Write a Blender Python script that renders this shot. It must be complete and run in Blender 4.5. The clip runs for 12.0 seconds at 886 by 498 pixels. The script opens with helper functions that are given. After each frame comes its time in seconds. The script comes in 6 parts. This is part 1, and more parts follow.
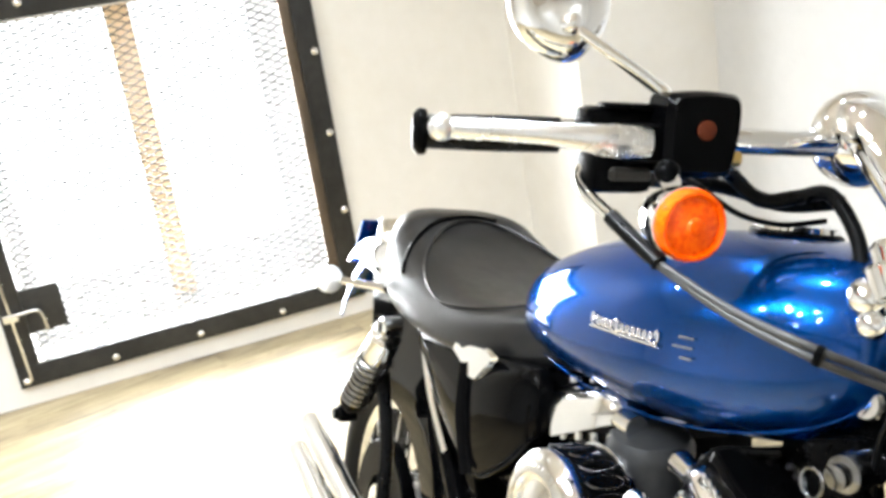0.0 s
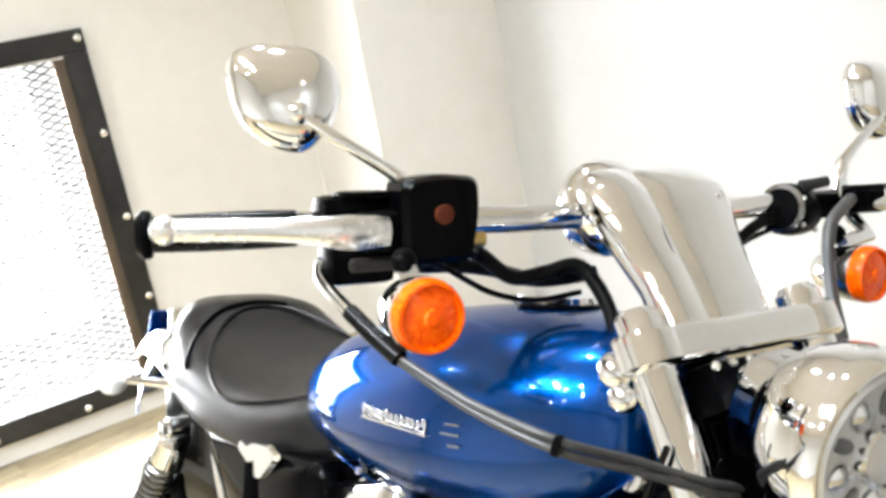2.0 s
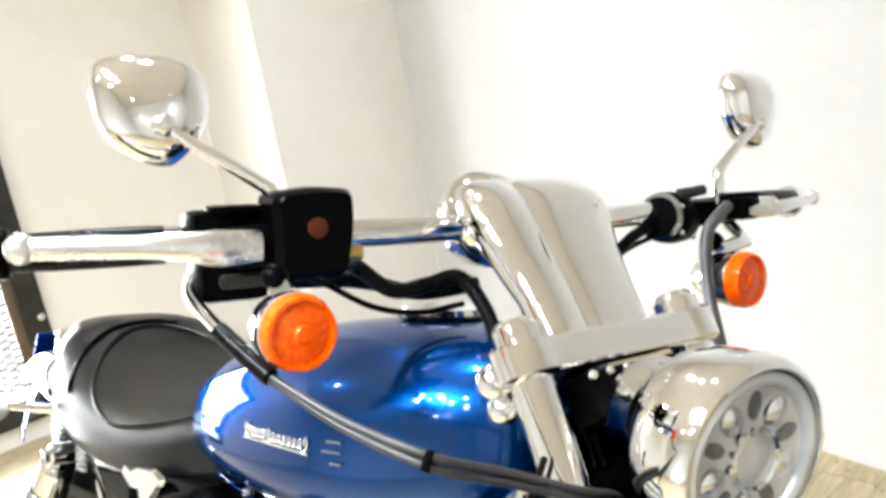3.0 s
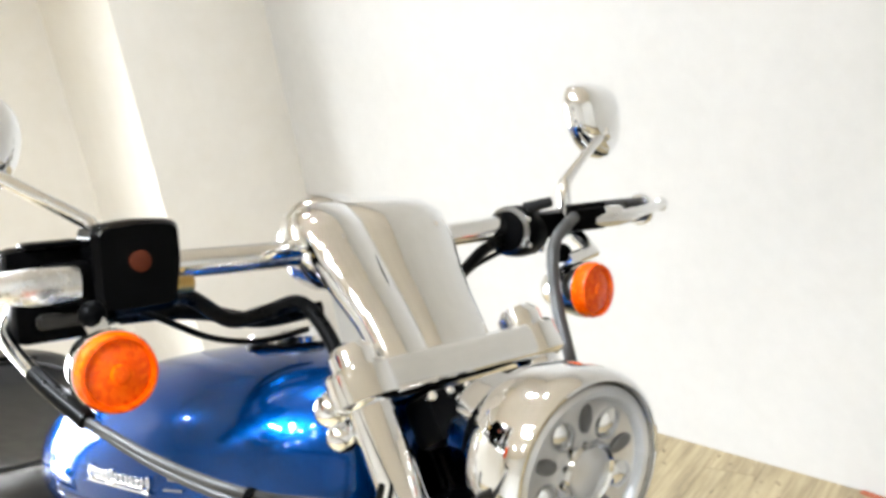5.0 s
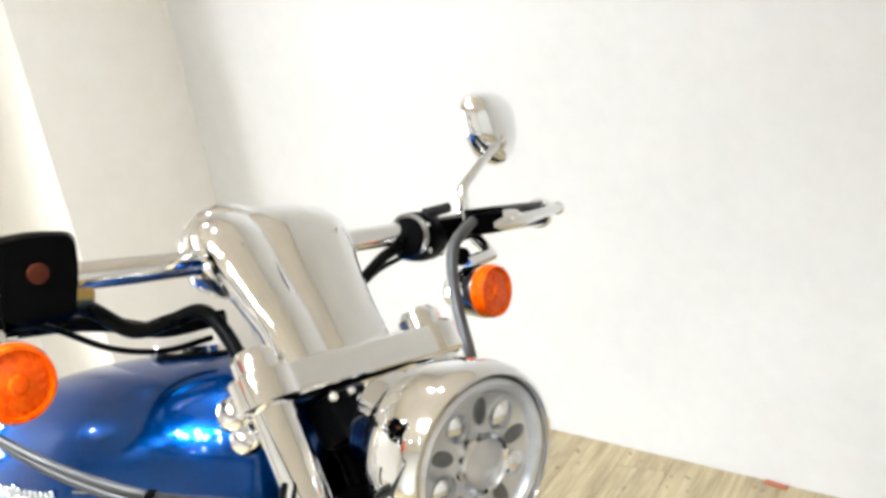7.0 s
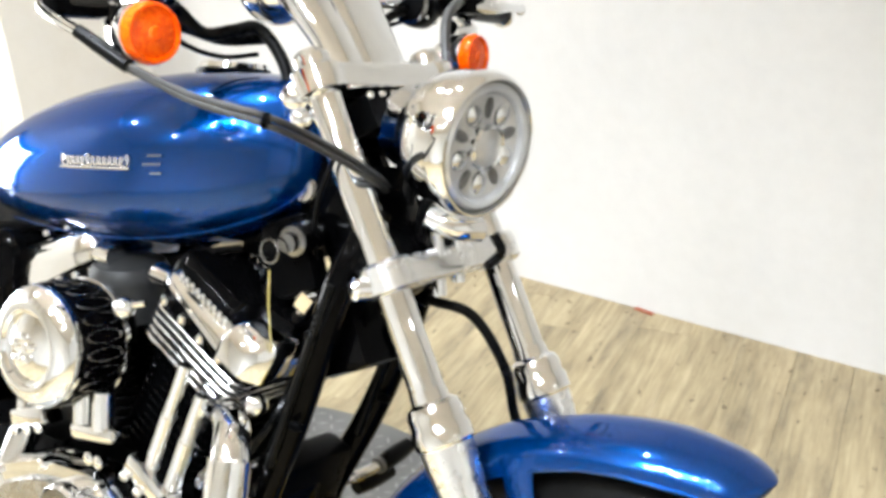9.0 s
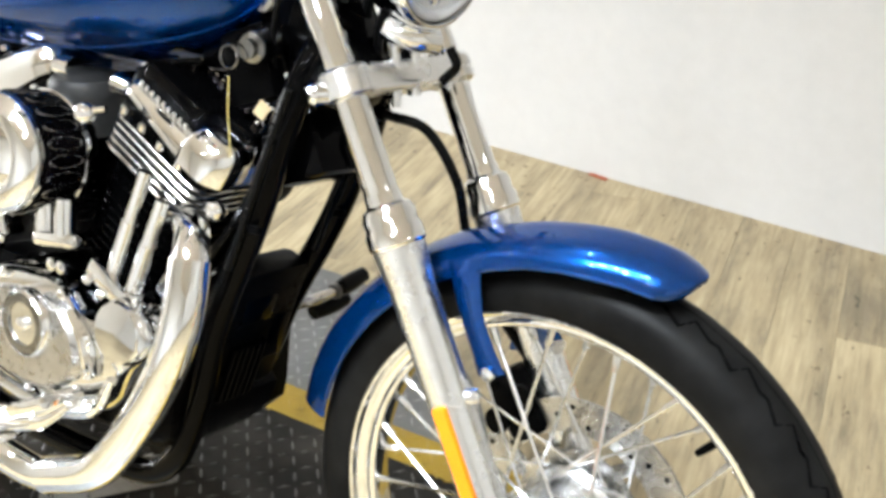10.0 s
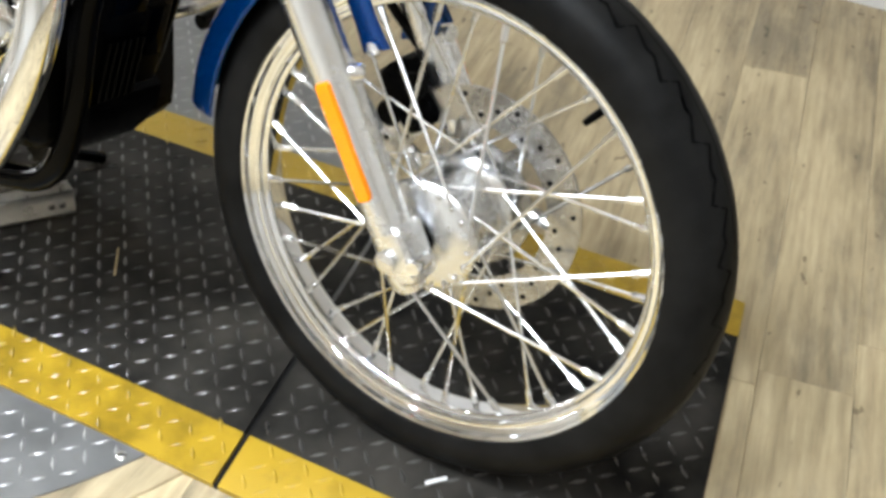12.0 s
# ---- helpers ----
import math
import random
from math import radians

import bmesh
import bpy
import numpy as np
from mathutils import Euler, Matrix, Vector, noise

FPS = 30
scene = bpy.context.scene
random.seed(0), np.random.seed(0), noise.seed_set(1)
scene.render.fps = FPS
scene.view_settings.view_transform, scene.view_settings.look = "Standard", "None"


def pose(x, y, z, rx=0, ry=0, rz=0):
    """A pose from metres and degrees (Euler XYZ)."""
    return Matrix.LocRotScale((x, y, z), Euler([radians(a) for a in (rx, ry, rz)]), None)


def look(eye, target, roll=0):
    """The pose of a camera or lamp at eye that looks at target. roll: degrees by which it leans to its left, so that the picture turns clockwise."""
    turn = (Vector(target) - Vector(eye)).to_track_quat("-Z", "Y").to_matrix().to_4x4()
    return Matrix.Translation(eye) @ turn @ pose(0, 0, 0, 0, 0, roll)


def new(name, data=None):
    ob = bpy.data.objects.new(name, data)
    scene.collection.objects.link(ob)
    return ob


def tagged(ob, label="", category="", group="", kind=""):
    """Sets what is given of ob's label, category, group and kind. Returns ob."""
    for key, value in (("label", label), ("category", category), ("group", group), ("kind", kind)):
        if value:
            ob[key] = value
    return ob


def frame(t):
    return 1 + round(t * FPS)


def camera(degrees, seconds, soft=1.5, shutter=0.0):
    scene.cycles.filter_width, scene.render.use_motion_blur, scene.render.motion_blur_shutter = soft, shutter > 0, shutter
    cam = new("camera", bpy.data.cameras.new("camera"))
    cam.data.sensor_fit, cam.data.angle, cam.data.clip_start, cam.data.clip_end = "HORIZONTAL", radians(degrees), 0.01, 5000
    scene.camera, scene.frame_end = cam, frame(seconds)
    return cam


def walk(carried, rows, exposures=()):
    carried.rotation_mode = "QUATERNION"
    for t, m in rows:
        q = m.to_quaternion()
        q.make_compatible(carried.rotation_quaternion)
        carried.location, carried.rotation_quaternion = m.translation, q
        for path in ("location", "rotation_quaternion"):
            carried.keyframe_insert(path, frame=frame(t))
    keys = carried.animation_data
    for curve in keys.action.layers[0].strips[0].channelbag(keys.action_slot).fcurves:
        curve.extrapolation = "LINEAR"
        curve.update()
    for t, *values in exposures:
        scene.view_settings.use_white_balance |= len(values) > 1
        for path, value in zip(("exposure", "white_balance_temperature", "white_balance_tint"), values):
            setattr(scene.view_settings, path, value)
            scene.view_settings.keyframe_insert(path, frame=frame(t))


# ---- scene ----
cam = camera(48.45, 12.0, soft=3.5)
# seconds, eye x, y, z, yaw, pitch, roll
ROWS = [
(0, 0.1988, -0.4664, 1.3709, 71.15, -18.38, -8.98),
    (0.5, 0.1999, -0.4477, 1.3923, 69.49, -16.54, -9.87),
    (1, 0.1943, -0.4239, 1.3891, 67.27, -16.74, -10.56),
    (1.5, 0.1902, -0.3912, 1.3805, 63.17, -16.48, -10.61),
    (2, 0.1909, -0.3697, 1.3728, 60.67, -16.46, -10.45),
    (2.5, 0.1941, -0.3534, 1.3671, 57.78, -16.54, -10.15),
    (3, 0.1984, -0.3381, 1.3637, 55.32, -16.61, -10.00),
    (5, 0.2270, -0.2828, 1.3595, 49.51, -16.99, -10.91),
    (5.5, 0.2278, -0.2723, 1.3574, 47.69, -16.92, -11.26),
    (6, 0.2379, -0.2662, 1.3569, 46.51, -16.88, -11.29),
    (6.5, 0.2486, -0.2569, 1.3578, 45.43, -16.49, -11.83),
    (8.5, 0.3203, -0.5625, 1.3201, 38.89, -21.66, -5.00),
    (9, 0.3385, -0.6223, 1.2931, 37.35, -24.15, -2.80),
    (9.5, 0.3651, -0.6606, 1.2598, 35.89, -27.05, -2.04),
    (10, 0.3870, -0.6831, 1.2249, 34.91, -30.27, -0.47),
    (10.5, 0.4156, -0.6964, 1.1896, 34.45, -33.03, 0.19),
    (11, 0.4331, -0.7032, 1.1532, 33.84, -35.87, 1.26),
    (11.5, 0.4476, -0.6971, 1.1298, 32.20, -39.08, 0.17),
    (12, 0.4514, -0.6976, 1.1032, 29.70, -42.19, 1.48),
]


def camera_pose(x, y, z, yaw, pitch, roll):
    return pose(x, y, z, 0, 0, yaw) @ pose(0, 0, 0, 90 + pitch) @ pose(0, 0, 0, 0, 0, roll)


walk(cam, [(r[0], camera_pose(*r[1:])) for r in ROWS], [(0.0, 0.10), (3.0, 0.10), (5.0, 0.04), (6.5, 0.04), (8.5, 0.14), (9.5, 0.06), (10.5, -0.14), (11.0, -0.28), (12.0, -0.43)])

# ---- light ----
EXPOSURE = 0.0
scene.view_settings.exposure = EXPOSURE
world = bpy.data.worlds.new("world")
scene.world = world
world.use_nodes = True
_sky = world.node_tree.nodes.new("ShaderNodeTexSky")
_sky.sky_type, _sky.sun_disc = "NISHITA", False
_sky.sun_elevation, _sky.sun_rotation = radians(40), radians(200)
_bg = world.node_tree.nodes["Background"]
_bg.inputs["Strength"].default_value = 0.12
world.node_tree.links.new(_sky.outputs["Color"], _bg.inputs["Color"])

CEIL = 2.75
# x, y, watts
# the last two are added fill, brightening what the headlight and chrome reflect
SPOTS = [(-1.85, 0.62, 14), (-0.9, 0.45, 8), (-2.7, -0.9, 20), (-0.83, -0.90, 13), (-0.66, -1.02, 13), (-0.62, -1.25, 12), (-0.46, -1.15, 12), (-0.36, -0.92, 10), (-0.22, -1.08, 10),
         (-0.12, -1.30, 9), (0.04, -1.18, 8), (0.15, -0.85, 6), (0.55, -1.22, 4), (0.68, -1.40, 4), (-1.4, -2.1, 22), (0.3, -2.3, 9), (0.5, -2.0, 6), (2.85, 0.25, 14), (2.75, -1.9, 13)]


def lamp(name, kind, power, colour, place, target, size=0.1, size_y=None, spread=math.pi):
    data = bpy.data.lights.new(name, kind)
    data.energy, data.color = power, colour
    if kind == "AREA":
        data.shape = "RECTANGLE" if size_y else "DISK"
        data.size = size
        data.spread = spread
        if size_y:
            data.size_y = size_y
    ob = new(name, data)
    ob.matrix_world = look(place, target)
    return ob


for sx, sy, watts in SPOTS:
    lamp("ceiling_and_fill_lamp", "AREA", watts * 1.08, (0.835, 0.915, 1.0), (sx, sy, CEIL - 0.04), (sx, sy, 0), 0.065, None, radians(114))
lamp("window_light", "AREA", 140, (0.95, 0.98, 1.0), (-3.36, -0.25, 0.70), (0, -0.25, 0.5), 1.05, 1.08)

# ---- materials ----


def material(name):
    m = bpy.data.materials.new(name)
    m.use_nodes = True
    nt = m.node_tree
    return m, nt, nt.nodes["Principled BSDF"]


def node(nt, kind, **inputs):
    n = nt.nodes.new(kind)
    for k, v in inputs.items():
        n.inputs[k.replace("_", " ")].default_value = v
    return n


def noise_tex(nt, scale, detail=4.0, rough=0.55, stretch=(1, 1, 1)):
    co = nt.nodes.new("ShaderNodeNewGeometry")
    mp = nt.nodes.new("ShaderNodeMapping")
    mp.inputs["Scale"].default_value = stretch
    nz = node(nt, "ShaderNodeTexNoise", Scale=scale, Detail=detail, Roughness=rough)
    nt.links.new(co.outputs["Position"], mp.inputs["Vector"])
    nt.links.new(mp.outputs["Vector"], nz.inputs["Vector"])
    return nz


def ramp(nt, src, stops):
    r = nt.nodes.new("ShaderNodeValToRGB")
    els = r.color_ramp.elements
    while len(els) < len(stops):
        els.new(0.5)
    for e, (p, c) in zip(els, stops):
        e.position = p
        e.color = (*c, 1) if len(c) == 3 else c
    nt.links.new(src, r.inputs["Fac"])
    return r


def bump(nt, bsdf, src, strength, distance=0.002):
    b = node(nt, "ShaderNodeBump", Strength=strength, Distance=distance)
    nt.links.new(src, b.inputs["Height"])
    nt.links.new(b.outputs["Normal"], bsdf.inputs["Normal"])


def surface(name, c1, c2, rough, metal=0.0, scale=30.0, bumps=0.1, dist=0.001, rough_var=0.08, coat=0.0, stretch=(1, 1, 1), mid=(0.35, 0.65), gloss=0.5):
    """A surface whose colour drifts between two tones at two scales, with fine relief."""
    m, nt, b = material(name)
    n1 = noise_tex(nt, scale, 5, 0.6, stretch)
    n2 = noise_tex(nt, scale / 9, 3, 0.5, stretch)
    mx = node(nt, "ShaderNodeMath")
    mx.operation = "MULTIPLY_ADD"
    mx.inputs[1].default_value = 0.5
    nt.links.new(n1.outputs["Fac"], mx.inputs[0])
    half = node(nt, "ShaderNodeMath")
    half.operation = "MULTIPLY"
    half.inputs[1].default_value = 0.5
    nt.links.new(n2.outputs["Fac"], half.inputs[0])
    nt.links.new(half.outputs[0], mx.inputs[2])
    r = ramp(nt, mx.outputs[0], [(mid[0], c1), (mid[1], c2)])
    nt.links.new(r.outputs["Color"], b.inputs["Base Color"])
    rr = ramp(nt, mx.outputs[0], [(0.3, (max(rough - rough_var, 0.02),) * 3), (0.7, (min(rough + rough_var, 1),) * 3)])
    nt.links.new(rr.outputs["Color"], b.inputs["Roughness"])
    b.inputs["Metallic"].default_value = metal
    b.inputs["Specular IOR Level"].default_value = gloss
    if coat:
        b.inputs["Coat Weight"].default_value = coat
        b.inputs["Coat Roughness"].default_value = 0.03
    if bumps:
        bump(nt, b, n1.outputs["Fac"], bumps, dist)
    return m


CHROME = surface("chrome", (0.85, 0.865, 0.885), (0.90, 0.915, 0.935), 0.04, 1.0, 60, 0.0, rough_var=0.02)
STEEL = surface("satin_steel", (0.72, 0.72, 0.715), (0.84, 0.84, 0.83), 0.22, 1.0, 80, 0.05, 0.0004)
ALLOY = surface("satin_alloy", (0.80, 0.812, 0.825), (0.86, 0.872, 0.885), 0.27, 1.0, 60, 0.0, rough_var=0.02)
STEEL_DARK = surface("dull_steel", (0.16, 0.16, 0.16), (0.30, 0.30, 0.295), 0.22, 1.0, 60, 0.05)
BLACK = surface("black_gloss_paint", (0.0005, 0.0005, 0.0006), (0.0012, 0.0012, 0.0013), 0.05, 0.0, 40, 0.02, 0.0003, rough_var=0.02, gloss=0.06)
BLACK_SATIN = surface("black_satin_plastic", (0.0006, 0.0006, 0.0007), (0.0018, 0.0018, 0.0019), 0.30, 0.0, 120, 0.15, 0.0004, gloss=0.025)
RUBBER = surface("tyre_rubber", (0.0030, 0.0030, 0.0031), (0.012, 0.0117, 0.0113), 0.46, 0.0, 22, 0.3, 0.0006, gloss=0.07)
CABLE = surface("rubber_hose", (0.001, 0.001, 0.001), (0.004, 0.004, 0.004), 0.30, 0.0, 150, 0.2, 0.0004, gloss=0.09)
LEATHER = surface("seat_vinyl", (0.0025, 0.0024, 0.0024), (0.0065, 0.0062, 0.006), 0.34, 0.0, 420, 0.3, 0.0004, gloss=0.33)
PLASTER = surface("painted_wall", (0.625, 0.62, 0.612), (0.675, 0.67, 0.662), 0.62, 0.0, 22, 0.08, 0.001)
# tone of the unseen walls, set by how bright the chrome should reflect
UNSEEN_WALL = surface("unseen_closing_wall", (0.73, 0.725, 0.71), (0.79, 0.785, 0.77), 0.75, 0.0, 18, 0.1, 0.001)
CREAM = surface("cream_wall_paint", (0.775, 0.745, 0.69), (0.825, 0.80, 0.755), 0.6, 0.0, 14, 0.08, 0.001)
CEILING_PAINT = surface("ceiling_paint", (0.70, 0.645, 0.575), (0.77, 0.715, 0.645), 0.8, 0.0, 20, 0.1, 0.001)


def blue_paint():
    """Metallic blue flake under a clear gloss coat."""
    m, nt, b = material("metallic_blue_paint")
    nt.nodes.remove(b)
    fl = noise_tex(nt, 900, 2)
    r = ramp(nt, fl.outputs["Fac"], [(0.3, (0.0, 0.021, 0.122)), (0.7, (0.0003, 0.066, 0.292))])
    flake = node(nt, "ShaderNodeBsdfGlossy", Roughness=0.25)
    body = nt.nodes.new("ShaderNodeBsdfDiffuse")
    under = node(nt, "ShaderNodeMixShader", Fac=0.22)
    coat = node(nt, "ShaderNodeBsdfGlossy", Roughness=0.012)
    fr = node(nt, "ShaderNodeFresnel", IOR=1.47)
    top = nt.nodes.new("ShaderNodeMixShader")
    nt.links.new(r.outputs["Color"], flake.inputs["Color"])
    nt.links.new(r.outputs["Color"], body.inputs["Color"])
    nt.links.new(flake.outputs["BSDF"], under.inputs[1])
    nt.links.new(body.outputs["BSDF"], under.inputs[2])
    nt.links.new(fr.outputs["Fac"], top.inputs["Fac"])
    nt.links.new(under.outputs["Shader"], top.inputs[1])
    nt.links.new(coat.outputs["BSDF"], top.inputs[2])
    nt.links.new(top.outputs["Shader"], nt.nodes["Material Output"].inputs["Surface"])
    return m


BLUE = blue_paint()


def lens_plastic(name, colour, rough=0.12, alpha_trans=0.5):
    m, nt, b = material(name)
    nz = noise_tex(nt, 400, 2)
    r = ramp(nt, nz.outputs["Fac"], [(0.3, tuple(c * 0.85 for c in colour)), (0.7, colour)])
    nt.links.new(r.outputs["Color"], b.inputs["Base Color"])
    b.inputs["Roughness"].default_value = rough
    b.inputs["Transmission Weight"].default_value = alpha_trans
    b.inputs["IOR"].default_value = 1.49
    return m


def amber_plastic():
    m, nt, b = material("amber_lens")
    co = nt.nodes.new("ShaderNodeNewGeometry")
    # cell tones paint the light and dark of lens facets into the colour
    vo = node(nt, "ShaderNodeTexVoronoi", Scale=260.0)
    nt.links.new(co.outputs["Position"], vo.inputs["Vector"])
    r = ramp(nt, vo.outputs["Color"], [(0.15, (0.84, 0.070, 0.0)), (0.55, (0.96, 0.105, 0.0)), (0.9, (1.0, 0.15, 0.001))])
    nt.links.new(r.outputs["Color"], b.inputs["Base Color"])
    b.inputs["Roughness"].default_value = 0.07
    b.inputs["Transmission Weight"].default_value = 0.16
    b.inputs["IOR"].default_value = 1.38
    return m


AMBER = amber_plastic()
REFLECTOR = lens_plastic("orange_reflector", (1.0, 0.27, 0.002), 0.2, 0.0)
RED = lens_plastic("red_lens", (0.6, 0.01, 0.01), 0.1, 0.3)


def clear_glass():
    m, nt, b = material("clear_glass")
    tr = nt.nodes.new("ShaderNodeBsdfTransparent")
    gl = node(nt, "ShaderNodeBsdfGlossy", Roughness=0.03)
    fr = node(nt, "ShaderNodeFresnel", IOR=1.45)
    mx = nt.nodes.new("ShaderNodeMixShader")
    nt.links.new(fr.outputs["Fac"], mx.inputs["Fac"])
    nt.links.new(tr.outputs["BSDF"], mx.inputs[1])
    nt.links.new(gl.outputs["BSDF"], mx.inputs[2])
    nt.links.new(mx.outputs["Shader"], nt.nodes["Material Output"].inputs["Surface"])
    return m


GLASS = clear_glass()


def mirror_glass():
    m, nt, b = material("mirror_glass")
    b.inputs["Base Color"].default_value = (0.85, 0.86, 0.86, 1)
    b.inputs["Metallic"].default_value = 1.0
    b.inputs["Roughness"].default_value = 0.01
    return m


MIRROR = mirror_glass()
SILVERED = surface("silvered_reflector", (0.84, 0.84, 0.835), (0.94, 0.945, 0.95), 0.20, 0.45, 90, 0.05)

# ---- mesh helpers ----


def part(name, bm, mat, parent=None, label="", smooth=35):
    """Links a bmesh as one mesh object, under a thing or a part."""
    me = bpy.data.meshes.new(name)
    bmesh.ops.recalc_face_normals(bm, faces=bm.faces)
    bm.to_mesh(me)
    bm.free()
    for m in mat if isinstance(mat, (list, tuple)) else (mat,):
        me.materials.append(m)
    if smooth:
        me.polygons.foreach_set("use_smooth", [True] * len(me.polygons))
        me.set_sharp_from_angle(angle=radians(smooth))
    ob = new(name, me)
    if parent is not None:
        ob.parent = parent
        ob.matrix_parent_inverse = parent.matrix_world.inverted()
    return tagged(ob, label)


def thing(name, place, label, category, group=""):
    e = new(name)
    e.empty_display_size = 0.05
    e.matrix_world = Matrix.Translation(place)
    return tagged(e, label, category, group)


def grow(bm, rings, closed=True, caps=(True, True), M=None):
    """Skins rings of points, each ring closed or not, one to the next."""
    vs = [[bm.verts.new(M @ Vector(p) if M else Vector(p)) for p in r] for r in rings]
    n = len(vs[0])
    for a, b in zip(vs, vs[1:]):
        for i in range(n if closed else n - 1):
            j = (i + 1) % n
            bm.faces.new((a[i], a[j], b[j], b[i]))
    if closed and caps[0]:
        bm.faces.new(vs[0][::-1])
    if closed and caps[1]:
        bm.faces.new(vs[-1])
    return bm


def smooth_path(pts, steps=6):
    """A Catmull-Rom line through points."""
    P = [Vector(p) for p in pts]
    P = [P[0] * 2 - P[1]] + P + [P[-1] * 2 - P[-2]]
    out = []
    for a, b, c, d in zip(P, P[1:], P[2:], P[3:]):
        for i in range(steps):
            t = i / steps
            out.append(0.5 * (2 * b + (c - a) * t + (2 * a - 5 * b + 4 * c - d) * t * t + (3 * b - a - 3 * c + d) * t ** 3))
    return out + [P[-2].copy()]


def tube(bm, pts, r, segs=12, M=None, steps=6, caps=(True, True), flat=1.0):
    """A round bar along a smooth line; r is one radius or one for each point given."""
    P = smooth_path(pts, steps) if steps > 1 else [Vector(p) for p in pts]
    if isinstance(r, (int, float)):
        rad = [r] * len(P)
    else:
        rad = []
        for i in range(len(P)):
            u = i / (len(P) - 1) * (len(r) - 1)
            k = min(int(u), len(r) - 2)
            rad.append(r[k] + (r[k + 1] - r[k]) * (u - k))
    rings, up = [], None
    for i, p in enumerate(P):
        d = (P[min(i + 1, len(P) - 1)] - P[max(i - 1, 0)]).normalized()
        if up is None:
            up = d.orthogonal().normalized()
        up = (up - d * up.dot(d)).normalized()
        side = d.cross(up)
        rings.append([p + (up * math.cos(a) + side * math.sin(a) * flat) * rad[i] for a in (2 * math.pi * k / segs for k in range(segs))])
    return grow(bm, rings, caps=caps, M=M)


def axis_matrix(place, direction):
    return Matrix.Translation(place) @ Vector(direction).to_track_quat("Z", "Y").to_matrix().to_4x4()


def lathe(bm, profile, M, segs=32, a0=0.0, a1=2 * math.pi, caps=(True, True)):
    """Turns (radius, height) round the z axis of M."""
    full = abs(a1 - a0 - 2 * math.pi) < 1e-6
    if full:
        rings = [[(max(r, 1e-5) * math.cos(2 * math.pi * k / segs), max(r, 1e-5) * math.sin(2 * math.pi * k / segs), h) for k in range(segs)] for r, h in profile]
        return grow(bm, rings, caps=caps, M=M)
    rings = [[(r * math.cos(a0 + (a1 - a0) * k / segs), r * math.sin(a0 + (a1 - a0) * k / segs), h) for r, h in profile] for k in range(segs + 1)]
    return grow(bm, rings, caps=(True, True), M=M)


def ring_lathe(bm, profile, M, segs=64):
    """Turns a closed section (radius, height) into a ring."""
    n = len(profile)
    rings = [[M @ Vector((r * math.cos(2 * math.pi * k / segs), r * math.sin(2 * math.pi * k / segs), h)) for r, h in profile] for k in range(segs)]
    vs = [[bm.verts.new(p) for p in r] for r in rings]
    for k in range(segs):
        a, b = vs[k], vs[(k + 1) % segs]
        for i in range(n):
            j = (i + 1) % n
            bm.faces.new((a[i], a[j], b[j], b[i]))
    return bm


def block(bm, size, M=None, bevel=0.0, segs=2):
    """A box about the origin of M, with rounded edges."""
    g = bmesh.ops.create_cube(bm, size=1.0, matrix=(M or Matrix()) @ Matrix.Diagonal((*size, 1)))
    if bevel:
        edges = list({e for v in g["verts"] for e in v.link_edges})
        bmesh.ops.bevel(bm, geom=edges, offset=bevel, segments=segs, profile=0.6, affect="EDGES")
    return bm


def plate(bm, outline, thick, M=None, bevel=0.0, segs=2):
    """A flat outline in the xy plane of M, raised by thick along z, with rounded rims."""
    M = M or Matrix()
    if bevel:
        n = len(outline)
        cx, cy = sum(p[0] for p in outline) / n, sum(p[1] for p in outline) / n
        rad = max(math.hypot(p[0] - cx, p[1] - cy) for p in outline)
        k = 1 - bevel / rad
        small = [(cx + (p[0] - cx) * k, cy + (p[1] - cy) * k) for p in outline]
        rings = [[(x, y, 0) for x, y in small], [(x, y, bevel) for x, y in outline], [(x, y, thick - bevel) for x, y in outline], [(x, y, thick) for x, y in small]]
    else:
        rings = [[(x, y, h) for x, y in outline] for h in (0, thick)]
    return grow(bm, rings, M=M)


def ball(bm, r, M, u=20, v=12):
    bmesh.ops.create_uvsphere(bm, u_segments=u, v_segments=v, radius=r, matrix=M)
    return bm


def round_outline(points, radius=0.01, steps=4):
    """Rounds the corners of a polygon."""
    out, n = [], len(points)
    for i in range(n):
        p, a, b = Vector(points[i]), Vector(points[i - 1]), Vector(points[(i + 1) % n])
        r = min(radius, (a - p).length * 0.45, (b - p).length * 0.45)
        s, e = p + (a - p).normalized() * r, p + (b - p).normalized() * r
        for k in range(steps + 1):
            t = k / steps
            out.append(tuple(s * (1 - t) ** 2 + p * 2 * t * (1 - t) + e * t * t))
    return out


def B():
    return bmesh.new()


# front end (steered), handlebar, body and tank (leaning on its stand) in the room
F2W = Matrix(((0.99883, 0.02022, -0.04393, -1.49765), (-0.01028, 0.97639, 0.21579, 0.02248), (0.04726, -0.21508, 0.97545, -0.06586), (0, 0, 0, 1)))
H2W = Matrix(((0.9939, 0.09093, -0.06249, -1.50354), (-0.07429, 0.97026, 0.23035, 0.08388), (0.08157, -0.22431, 0.9711, -0.09664), (0, 0, 0, 1)))
B2W = Matrix(((0.99783, -0.00815, -0.06527, -1.45301), (0.02677, 0.95677, 0.28961, -0.12681), (0.06008, -0.29073, 0.95492, -0.04467), (0, 0, 0, 1)))
T2W = Matrix(((0.99393, -0.04079, -0.10215, -1.43747), (0.07023, 0.95009, 0.30395, -0.17407), (0.08465, -0.30928, 0.9472, -0.07461), (0, 0, 0, 1)))


def at(frame_matrix, place, direction=(0, 0, 1)):
    return frame_matrix @ axis_matrix(place, direction)

# ---- the room ----


